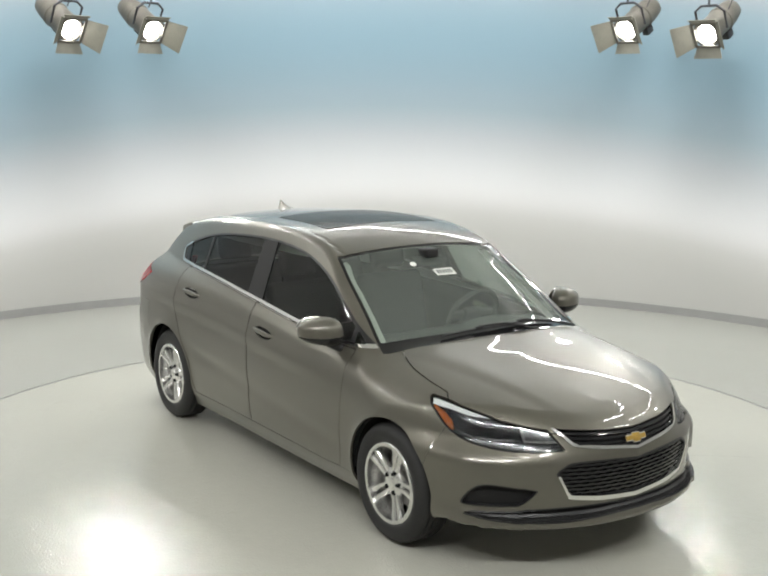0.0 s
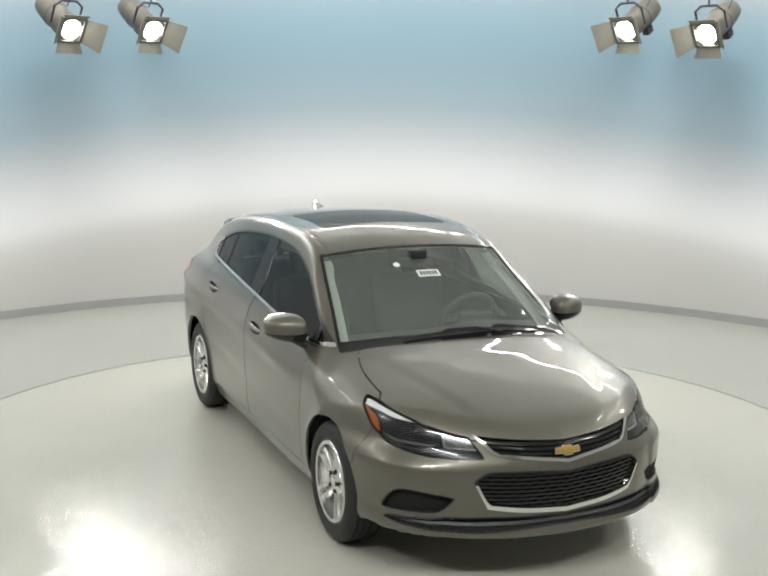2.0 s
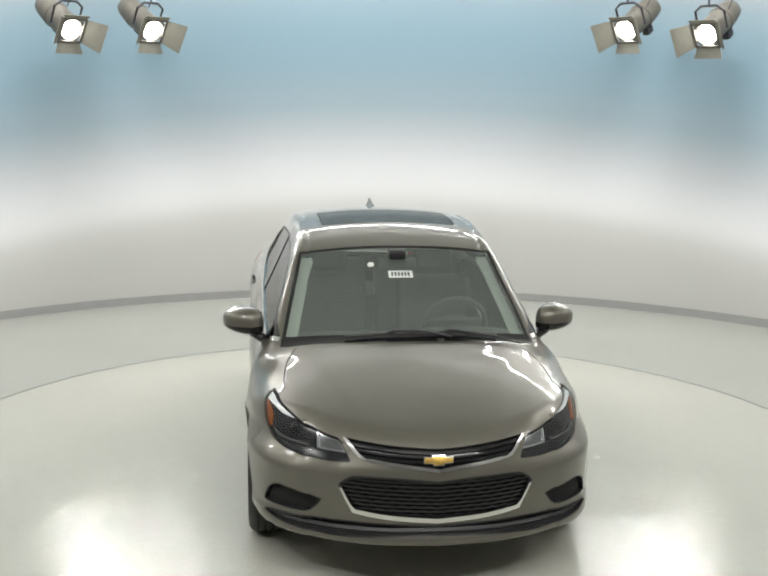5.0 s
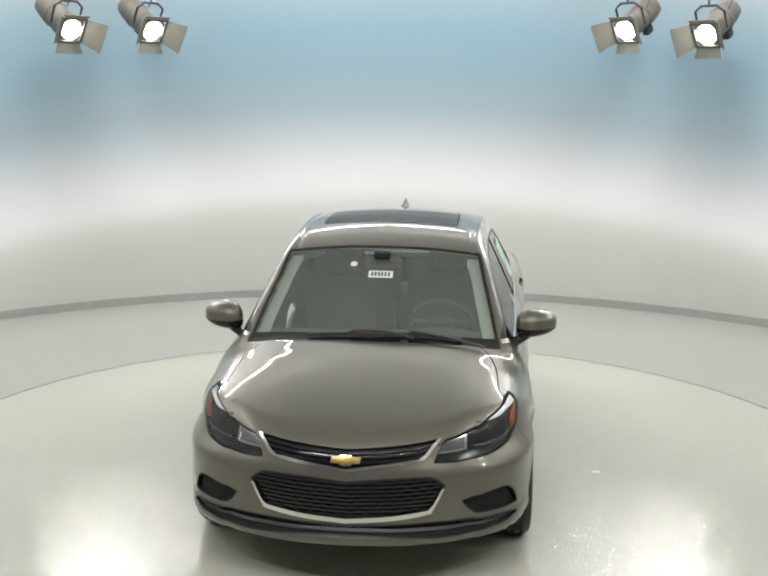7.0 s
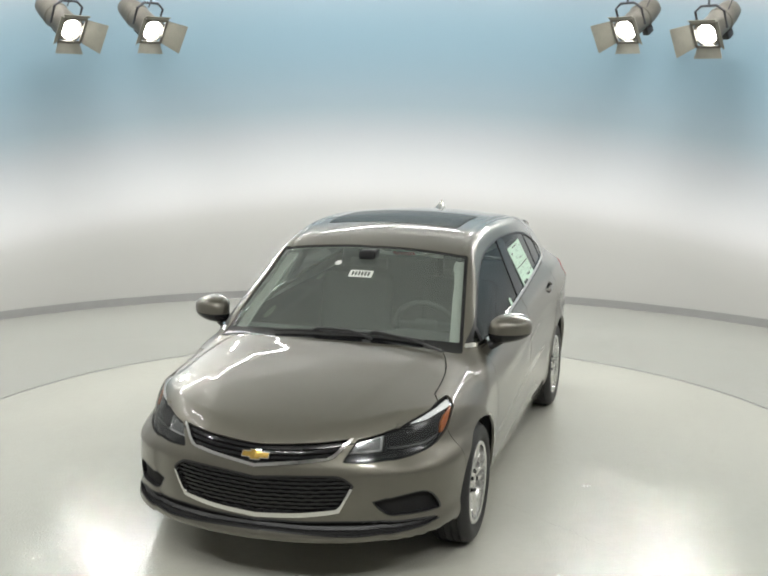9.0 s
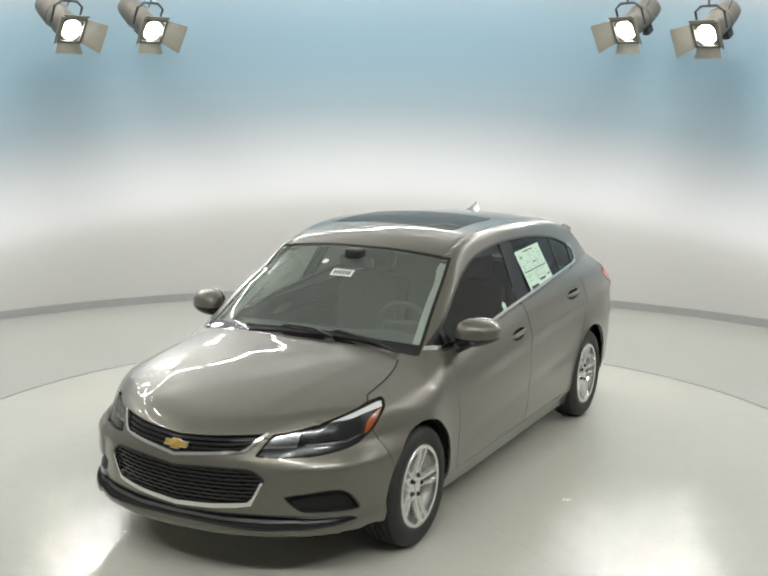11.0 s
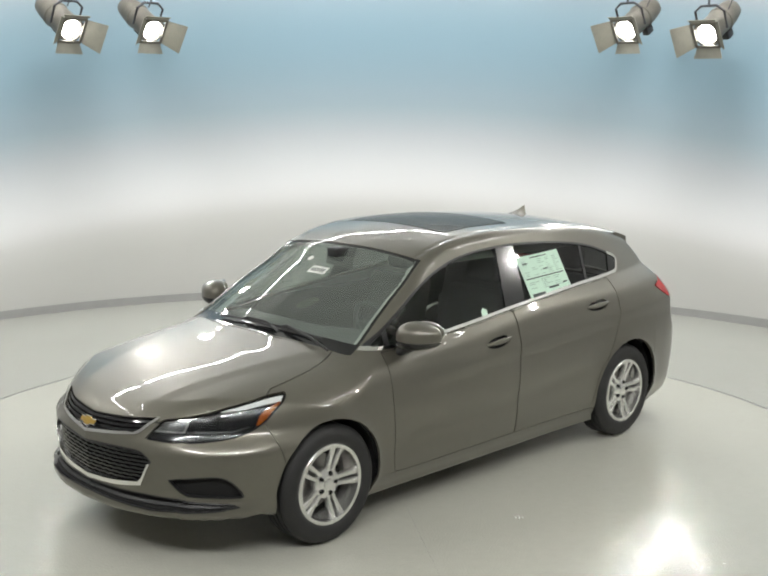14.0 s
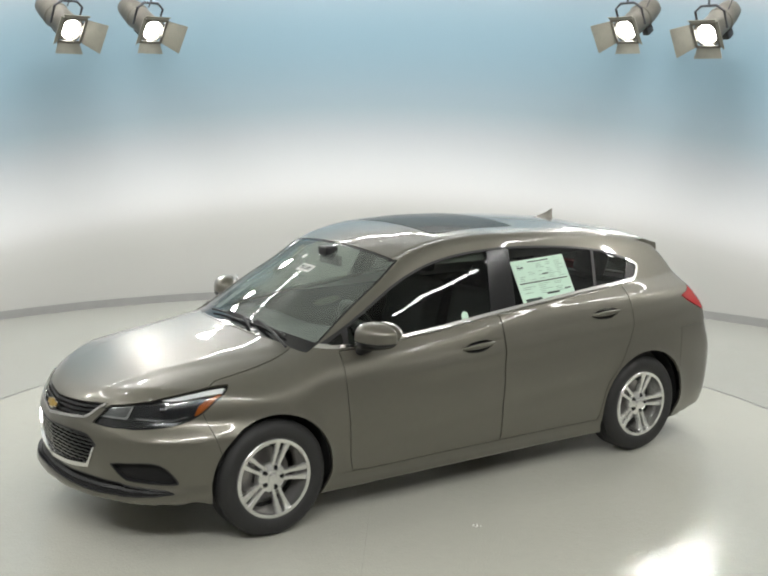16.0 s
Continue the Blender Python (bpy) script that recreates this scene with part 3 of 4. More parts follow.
def outline(pts, axes, smooth=True, keep=None, n=8):
    """Signed distance to a closed outline in two of the axes, negative inside."""
    poly = rounded(pts, n) if smooth else np.array(pts, float)
    ix = ["xyz".index(c) for c in axes]

    lo, hi = poly.min(0) - 0.06, poly.max(0) + 0.06

    def near(v):
        q = v[:, ix]
        a, b = poly, np.roll(poly, -1, 0)
        d2 = np.full(len(q), 1e9)
        inside = np.zeros(len(q), bool)
        for p, r in zip(a, b):
            e = r - p
            w = q - p
            t = np.clip((w @ e) / max(e @ e, 1e-12), 0, 1)
            d2 = np.minimum(d2, ((w - t[:, None] * e) ** 2).sum(1))
            cond = (p[1] > q[:, 1]) != (r[1] > q[:, 1])
            if abs(r[1] - p[1]) > 1e-12:
                xi = p[0] + (q[:, 1] - p[1]) * (r[0] - p[0]) / (r[1] - p[1])
                inside ^= cond & (q[:, 0] < xi)
        d = np.sqrt(d2) * np.where(inside, -1, 1)
        return np.maximum(d, keep(v)) if keep else d

    def f(v):
        q = v[:, ix]
        m = ((q > lo) & (q < hi)).all(1)
        if keep:
            m &= keep(v) < 0.1
        d = np.full(len(v), 0.06)
        if m.any():
            d[m] = near(v[m])
        return d
    return f


def take(skin, field, gap=0.002):
    """(panel within the outline, rest), with a gap between them."""
    ins, rest = skin.cut(field)
    if gap:
        ins = ins.inset(field, gap)
        rest = rest.cut(lambda v: field(v) - gap)[1]
    return ins, rest


# outlines, in car space
DLO = outline([(1.02, 0.945), (1.02, 0.945), (0.74, 0.942), (0.3, 0.977), (-0.22, 1.032), (-0.8, 1.084), (-1.30, 1.118), (-1.385, 1.135), (-1.44, 1.19), (-1.44, 1.19),
               (-1.425, 1.232), (-1.21, 1.309), (-0.95, 1.357), (-0.60, 1.387), (-0.25, 1.392), (0.106, 1.358), (0.40, 1.273), (0.70, 1.120)], "xz", keep=lambda v: 0.3 - v[:, 1])
SCREEN = outline([(1.185, -0.2), (1.185, 0.0), (1.17, 0.3), (1.105, 0.62), (1.065, 0.712), (1.065, 0.712), (0.75, 0.652), (0.385, 0.583), (0.385, 0.583), (0.40, 0.4), (0.415, 0.0), (0.415, -0.2), (0.415, -0.2), (1.185, -0.2)], "xy",
                 keep=lambda v: 0.90 - v[:, 2])
HOOD = outline([(2.215, -0.2), (2.215, 0.0), (2.18, 0.25), (2.085, 0.455), (1.94, 0.62), (1.78, 0.70), (1.66, 0.728), (1.66, 0.728), (1.60, 0.694), (1.60, 0.694), (1.45, 0.692), (1.31, 0.679), (1.18, 0.645), (1.085, 0.60), (1.085, 0.60), (1.13, 0.50), (1.185, 0.3), (1.20, 0.0), (1.2, -0.2), (1.2, -0.2), (2.215, -0.2)], "xy",
               keep=lambda v: np.maximum(0.694 + 0.03 * v[:, 1] - v[:, 2], -0.2))
HEADLAMP = outline([(2.16, 0.704), (2.16, 0.704), (2.06, 0.722), (1.94, 0.748), (1.86, 0.774), (1.69, 0.812), (1.55, 0.824), (1.55, 0.824), (1.64, 0.766), (1.72, 0.705), (1.81, 0.662), (1.94, 0.638), (2.08, 0.627), (2.16, 0.634), (2.16, 0.634)], "xz",
                   keep=lambda v: 0.405 + 0.55 * (v[:, 2] - 0.64) - v[:, 1])
UGRILLE = outline([(-0.2, 0.706), (0.0, 0.698), (0.2, 0.709), (0.40, 0.726), (0.438, 0.730), (0.438, 0.730), (0.40, 0.694), (0.372, 0.662), (0.335, 0.642), (0.18, 0.622), (0.0, 0.600), (0.0, 0.600), (-0.2, 0.624), (-0.2, 0.624), (-0.2, 0.706)], "yz", keep=lambda v: 1.6 - v[:, 0])
LGRILLE = outline([(-0.2, 0.574), (0.0, 0.560), (0.0, 0.560), (0.2, 0.575), (0.36, 0.577), (0.41, 0.566), (0.455, 0.530), (0.448, 0.508), (0.398, 0.412), (0.375, 0.394), (0.2, 0.369), (0.0, 0.355), (0.0, 0.355), (-0.2, 0.369), (-0.2, 0.369), (-0.2, 0.574)], "yz", keep=lambda v: 1.6 - v[:, 0])
FOG = outline([(0.528, 0.443), (0.528, 0.443), (0.60, 0.458), (0.70, 0.471), (0.745, 0.467), (0.775, 0.44), (0.795, 0.39), (0.80, 0.354), (0.80, 0.354), (0.70, 0.358), (0.61, 0.365), (0.575, 0.380)], "yz", keep=lambda v: 1.6 - v[:, 0])
INTAKE = outline([(-0.2, 0.349), (0.0, 0.347), (0.25, 0.351), (0.45, 0.352), (0.64, 0.342), (0.76, 0.334), (0.81, 0.322), (0.76, 0.301), (0.63, 0.291), (0.49, 0.287), (0.38, 0.290), (0.24, 0.298), (0.0, 0.303), (-0.2, 0.300), (-0.2, 0.300), (-0.2, 0.345)], "yz", keep=lambda v: 1.6 - v[:, 0])
TAILLAMP = outline([(-1.715, 1.005), (-1.715, 1.005), (-1.80, 1.035), (-1.87, 1.062), (-2.3, 1.06), (-2.3, 1.06), (-2.3, 0.90), (-2.3, 0.90), (-1.97, 0.888), (-1.90, 0.90), (-1.79, 0.955)], "xz", keep=lambda v: 0.38 - v[:, 1])
FDOOR = outline([(0.905, 0.95), (0.905, 0.95), (-0.187, 1.1), (-0.187, 1.1), (-0.187, 0.6), (-0.183, 0.262), (-0.183, 0.262), (0.35, 0.262), (0.80, 0.262), (0.868, 0.30), (0.888, 0.5), (0.912, 0.8)], "xz", keep=lambda v: np.maximum(0.3 - v[:, 1], v[:, 2] - BELT(v[:, 0]) + 0.004))
RDOOR = outline([(-0.193, 1.1), (-0.193, 1.1), (-1.232, 1.2), (-1.232, 1.2), (-1.235, 0.95), (-1.222, 0.80), (-1.14, 0.62), (-1.045, 0.50), (-1.01, 0.38), (-0.985, 0.262), (-0.985, 0.262), (-0.189, 0.262), (-0.189, 0.262)], "xz", keep=lambda v: np.maximum(0.3 - v[:, 1], v[:, 2] - BELT(v[:, 0]) + 0.004))
SUNROOF = outline([(0.03, -0.2), (0.03, 0.36), (0.0, 0.42), (-0.05, 0.43), (-0.54, 0.43), (-0.59, 0.40), (-0.60, 0.3), (-0.60, -0.2), (-0.60, -0.2), (0.03, -0.2)], "xy", keep=lambda v: 1.3 - v[:, 2])
REARGLASS = outline([(-1.76, -0.2), (-1.76, 0.42), (-1.78, 0.50), (-1.95, 0.56), (-2.0, 0.53), (-2.02, 0.4), (-2.03, -0.2), (-2.03, -0.2), (-1.76, -0.2)], "xy", keep=lambda v: 1.0 - v[:, 2])


def arch(cx, r):
    return lambda v: np.maximum(np.hypot(v[:, 0] - cx, v[:, 2] - 0.316) - r, 0.5 - v[:, 1])


def sided(parent, skin, name, material, label="", **kw):
    """The same panel on both sides of the car."""
    return [skin.make(name, material, parent, label, **kw), skin.mirrored().make(name, material, parent, label, **kw)]


def handle_cup(x, z, slope):
    """Eye-shaped hollow behind a door handle."""
    pts = [(x + 0.125, z - slope * 0.125), (x + 0.125, z - slope * 0.125), (x + 0.06, z + 0.026 - slope * 0.06), (x, z + 0.031), (x - 0.07, z + 0.026 + slope * 0.07),
           (x - 0.12, z + slope * 0.12), (x - 0.12, z + slope * 0.12), (x - 0.06, z - 0.026 + slope * 0.06), (x, z - 0.032), (x + 0.07, z - 0.024 - slope * 0.07)]
    return outline(pts, "xz", keep=lambda v: 0.3 - v[:, 1])


def build_car():
    car = empty("car")
    tagged(car, "warm grey metallic hatchback car with tinted glass on the turntable", "car")
    full = skin_grid()
    rest = full
    for cx, r in ((1.35, 0.352), (-1.38, 0.362)):
        rest = rest.cut(arch(cx, r))[1]
    under = rest.cut(DLO)[1].cut(SCREEN)[1].cut(REARGLASS)[1]
    dlo, rest = rest.cut(DLO)
    screen, rest = rest.cut(SCREEN)
    lamp, rest = take(rest, HEADLAMP, 0.004)
    ugr, rest = rest.cut(UGRILLE)
    hood, rest = take(rest, HOOD, 0.0032)
    lgr, rest = rest.cut(LGRILLE)
    fog, rest = rest.cut(FOG)
    intake, rest = rest.cut(INTAKE)
    tail, rest = take(rest, TAILLAMP, 0.002)
    fdoor, rest = take(rest, FDOOR, 0.0022)
    rdoor, rest = take(rest, RDOOR, 0.0022)
    cups = {}
    cups["f"], fdoor = fdoor.cut(handle_cup(0.005, 0.864, 0.07))
    cups["r"], rdoor = rdoor.cut(handle_cup(-1.01, 0.955, 0.05))
    sun, rest = take(rest, SUNROOF, 0.004)
    rglass, rest = take(rest, REARGLASS, 0.003)
    # bumpers part from the wings along short gaps
    fb, rest = take(rest, lambda v: np.maximum(np.maximum(1.665 + 0.30 * (v[:, 2] - 0.55) - v[:, 0], v[:, 2] - 0.79), -1.0), 0.0015)
    rb, rest = take(rest, lambda v: np.maximum(v[:, 0] + 1.70, v[:, 2] - 0.80), 0.0015)
    gate, rest = take(rest, lambda v: np.maximum(v[:, 0] + 1.69 + 0.25 * np.maximum(1.2 - v[:, 2], 0), v[:, 1] - 0.60), 0.002)
    wing, rest = take(rest, lambda v: np.maximum(0.905 - v[:, 0], np.maximum(v[:, 2] - 0.94, 0.262 - v[:, 2])), 0.0)
    sill, rest = take(rest, lambda v: np.maximum(np.maximum(v[:, 2] - 0.262, np.abs(v[:, 0]) - 1.3), -1.0), 0.0015)
    rest.both().make("body_shell", PAINT, car, depth=0.02)
    hood.both().make("bonnet", PAINT, car)
    fb.both().make("front_bumper", PAINT, car)
    rb.both().make("rear_bumper", PAINT, car)
    gate.both().make("tailgate", PAINT, car)
    sided(car, wing, "front_wing", PAINT)
    sided(car, sill, "sill", PAINT)
    doors = {}
    doors["f"] = sided(car, fdoor, "front_door", PAINT)
    doors["r"] = sided(car, rdoor, "rear_door", PAINT)
    low, high = under.cut(lambda v: v[:, 2] - np.minimum(BELT(v[:, 0]), 0.97) - 0.01)
    low.both().shifted(-0.022).make("inner_shell", UNDER, car, "dark inner shell", depth=0)
    high.both().shifted(-0.024).make("pillar_lining", LINER, car, "pale grey pillar lining", depth=0)
    sun.both().make("sunroof", ROOFGLASS, car, "dark glass sunroof", lift=0.001)
    rglass.both().make("rear_window", TINT, car, "tinted rear window", depth=0.004)
    return car, dict(dlo=dlo, screen=screen, lamp=lamp, ugr=ugr, lgr=lgr, fog=fog, intake=intake, tail=tail, doors=doors, cups=cups, full=full)


CAR, CUTS = build_car()


def tyre_and_wheel(car, x, y, side):
    """An alloy wheel with five twin spokes; its outer face looks along +y (side 1) or -y."""
    bm = bmesh.new()
    lathe(bm, [(0.195, 0.098), (0.213, 0.100), (0.219, 0.094), (0.217, 0.086), (0.207, 0.080), (0.200, 0.05), (0.185, 0.02), (0.185, -0.06), (0.21, -0.09), (0.205, -0.095), (0.178, -0.06), (0.178, 0.02), (0.192, 0.05), (0.197, 0.082)], 64, "y", closed=True)
    wheel = part("wheel", bm, ALLOY, car, "silver twin-spoke alloy wheel", smooth=35)
    bm = bmesh.new()
    pr = [(0.216, 0.092), (0.226, 0.101), (0.245, 0.106), (0.272, 0.107), (0.290, 0.101), (0.303, 0.090), (0.311, 0.076)]
    for g in (0.055, 0.018, -0.018, -0.055):
        pr += [(0.3155, g + 0.013), (0.3155, g + 0.005), (0.309, g + 0.003), (0.309, g - 0.003), (0.3155, g - 0.005), (0.3155, g - 0.013)]
    pr += [(0.311, -0.076), (0.303, -0.090), (0.285, -0.102), (0.25, -0.104), (0.216, -0.092)]
    lathe(bm, pr, 72, "y", closed=True)
    part("tyre", bm, RUBBER, wheel, "black rubber tyre", smooth=50)
    bm = bmesh.new()
    lathe(bm, [(0.03, 0.078), (0.052, 0.076), (0.078, 0.066), (0.084, 0.055), (0.08, 0.02), (0.03, 0.02)], 40, "y")
    part("hub", bm, ALLOY, wheel)
    bm = bmesh.new()
    lathe(bm, [(0.022, 0.084), (0.029, 0.082), (0.031, 0.075)], 32, "y")
    part("centre_cap", bm, ALLOY, wheel)
    bm = bmesh.new()
    lathe(bm, [(0.06, -0.02), (0.142, -0.02), (0.142, -0.045), (0.06, -0.045)], 48, "y")
    part("brake_disc", bm, DISC, wheel)
    bm = bmesh.new()
    box(bm, 0.07, -0.05, -0.07, 0.155, 0.012, 0.07, 0.012)
    part("brake_calliper", bm, DISC, wheel)
    # spokes in pairs
    pair = {}
    for k in range(5):
        m = Matrix.Rotation(radians(72 * k + 180), 4, "Y")
        for s in (-1, 1):
            if s not in pair:
                bm = bmesh.new()
                rows = []
                for r, off, w, top, th in ((0.060, 0.0165, 0.0135, 0.072, 0.045), (0.09, 0.0185, 0.0125, 0.073, 0.035), (0.13, 0.0215, 0.0135, 0.078, 0.03), (0.17, 0.0255, 0.0165, 0.084, 0.03), (0.207, 0.031, 0.022, 0.088, 0.03)):
                    rows.append([bm.verts.new((r, top - d, s * off + e * w)) for e, d in ((-1.0, th), (-1.0, 0.010), (-0.6, 0.0), (0.6, 0.0), (1.0, 0.010), (1.0, th))])
                for a, b in zip(rows[:-1], rows[1:]):
                    for i in range(5):
                        bm.faces.new((a[i], a[i + 1], b[i + 1], b[i]))
                bm.faces.new(rows[0])
                bm.faces.new(rows[-1])
                ob = part("spoke", bm, ALLOY, wheel, smooth=30)
                pair[s] = ob.data
            else:
                ob = mesh_ob("spoke", pair[s], None, wheel)
            ob.matrix_local = m
    nut = None
    for k in range(5):
        a = radians(72 * k + 36)
        if nut is None:
            bm = bmesh.new()
            lathe(bm, [(0.007, 0.086), (0.010, 0.083), (0.0105, 0.062)], 6, "y")
            lathe(bm, [(0.0165, 0.0735), (0.0165, 0.060)], 20, "y")
            ob = part("wheel_nut", bm, LAMPDARK, wheel, "dark steel wheel nut")
            nut = ob.data
        else:
            ob = mesh_ob("wheel_nut", nut, None, wheel)
        ob.location = (0.052 * math.cos(a), 0, 0.052 * math.sin(a))
    wheel.matrix_local = pose(x, y, 0.316, 0, 0, 0 if side > 0 else 180)
    # liner of the wheel arch
    bm = bmesh.new()
    r = 0.357 if x > 0 else 0.367
    cx = 1.35 if x > 0 else -1.38
    lathe(bm, [(r, 0.84), (r, 0.50), (0.02, 0.50)], 56, "y", Matrix.Translation((cx, 0, 0.316)) if side > 0 else Matrix.Translation((cx, 0, 0.316)) @ Matrix.Diagonal((1, -1, 1, 1)))
    bmesh.ops.delete(bm, geom=[f for f in bm.faces if len(f.verts) > 8], context="FACES")
    bmesh.ops.delete(bm, geom=[f for f in bm.faces if f.calc_center_median().z < (0.25 if x > 0 else 0.20)], context="FACES")
    part("arch_liner", bm, UNDER, car, "black wheel arch liner", smooth=60)


for wx, wy in ((1.35, 0.775), (-1.36, 0.79)):
    for ws in (1, -1):
        tyre_and_wheel(CAR, wx, wy * ws, ws)


def line_side(x0, z0, x1, z1):
    """Signed side of a line in x and z."""
    dx, dz = x1 - x0, z1 - z0
    L = math.hypot(dx, dz)
    return lambda v: ((v[:, 0] - x0) * dz - (v[:, 2] - z0) * dx) / L


def both_fields(f, g):
    return lambda v: np.maximum(f(v), g(v))


def either(f, g):
    return lambda v: np.minimum(f(v), g(v))


def side_windows(car, dlo):
    dlo = dlo.refine(1)
    low = lambda v: v[:, 2] - BELT(v[:, 0]) - 0.032
    edge = lambda v: -(DLO(v) + 0.017)
    chrome, rest = dlo.cut(both_fields(edge, either(low, lambda v: v[:, 0] + 1.355)))
    sided(car, chrome, "window_trim", CHROME, "bright chrome window trim", lift=0.005, depth=0.014)
    frame_skin, rest = rest.cut(lambda v: -(DLO(v) + 0.013))
    sided(car, frame_skin, "window_frame", BLACK, "black window frame", lift=0.001)
    post, rest = rest.cut(outline([(-0.125, 0.98), (-0.315, 0.98), (-0.405, 1.46), (-0.245, 1.46)], "xz", False))
    a, b = post.cut(line_side(-0.205, 0.98, -0.312, 1.46))
    for sk in (a, b):
        sided(car, sk, "pillar_cover", GLOSS_BLACK, "gloss black door pillar cover", lift=0.0, depth=0.006)
    bar, rest = rest.cut(lambda v: np.abs(line_side(-0.985, 1.06, -1.075, 1.34)(v)) - 0.011)
    sided(car, bar, "window_bar", BLACK, "black window divider", lift=-0.001)
    back, rest = rest.cut(both_fields(lambda v: line_side(-1.258, 1.09, -1.37, 1.26)(v) * 1.0, lambda v: v[:, 0] + 1.15))
    if back.v[:, 0].mean() > rest.v[:, 0].mean():
        back, rest = rest, back
    sided(car, back, "quarter_panel", GLOSS_BLACK, "gloss black corner panel", lift=-0.001)
    post2, rest = rest.cut(lambda v: np.abs(v[:, 0] - 0.845 + 0.12 * (v[:, 2] - 1.0)) - 0.017)
    sided(car, post2, "window_bar", BLACK, "black window divider", lift=-0.001)
    q, rest = rest.cut(lambda v: 0.83 - v[:, 0])
    sided(car, q, "front_quarter_glass", TINT, "small dark front quarter glass", lift=-0.005, depth=0.003)
    f, rest = rest.cut(lambda v: -0.2 - v[:, 0])
    sided(car, f, "front_side_glass", FRONTGLASS, "front side window glass", lift=-0.005, depth=0.003)
    pale_mark = f.cut(outline([(0.075, 1.012), (0.028, 1.016), (0.024, 1.05), (0.05, 1.062), (0.072, 1.045)], "xz", False))[0]
    pale_mark.make("window_mark", PAPER, car, "small pale green mark on the side window", lift=0.0, depth=0.001)
    r, q2 = rest.cut(lambda v: -1.03 + 0.32 * (1.2 - v[:, 2]) - v[:, 0])
    panes = sided(car, r, "rear_side_glass", TINT, "dark tinted rear side window glass", lift=-0.005, depth=0.003)
    sided(car, q2, "rear_quarter_glass", TINT, "dark tinted rear quarter glass", lift=-0.005, depth=0.003)
    # price sheet on the left rear side glass, with rows of unreadable print
    A, B, C = np.array([-0.372, 1.305]), np.array([-0.800, 1.325]), np.array([-0.392, 1.055])
    e, g = B - A, C - A
    at = lambda u, w: tuple(A + e * u + g * w)
    quad = lambda u0, w0, u1, w1: outline([at(u0, w0), at(u1, w0), at(u1, w1), at(u0, w1)], "xz", False)
    sheet = r.cut(quad(-0.1, -0.1, 1.1, 1.1))[0].refine(3)
    sheet = sheet.cut(quad(0, 0, 1, 1))[0]
    s = sheet.make("price_sheet", PAPER, car, "pale green printed price sheet on the window", lift=0.0025, depth=0.001)
    rng = random.Random(4)
    bars = [(0.05, 0.52, 0.95, 0.545), (0.06, 0.88, 0.36, 0.95), (0.48, 0.80, 0.72, 0.845), (0.84, 0.76, 0.95, 0.79), (0.08, 0.16, 0.2, 0.19), (0.3, 0.05, 0.7, 0.075), (0.5, 0.36, 0.62, 0.39)]
    for col in range(5):
        for row in range(9):
            if rng.random() < 0.75:
                u = 0.08 + col * 0.18
                bars.append((u, 0.12 + row * 0.043, u + rng.uniform(0.06, 0.15), 0.12 + row * 0.043 + 0.012))
    for col in range(3):
        for row in range(6):
            if rng.random() < 0.8:
                u = 0.08 + col * 0.3
                bars.append((u, 0.58 + row * 0.042, u + rng.uniform(0.1, 0.24), 0.58 + row * 0.042 + 0.012))
    for k, bb in enumerate(bars):
        sk = sheet.cut(quad(*bb))[0]
        if len(sk.t):
            sk.make("print_bar", INK if k < 7 else GREENINK, s, lift=0.0033, depth=0)
    return panes


FRONTGLASS = glass_mat("front_side_glass", (0.36, 0.40, 0.37))
GREENINK = mat("faded_green_ink", (0.28, 0.42, 0.33), 0.7)
side_windows(CAR, CUTS["dlo"])


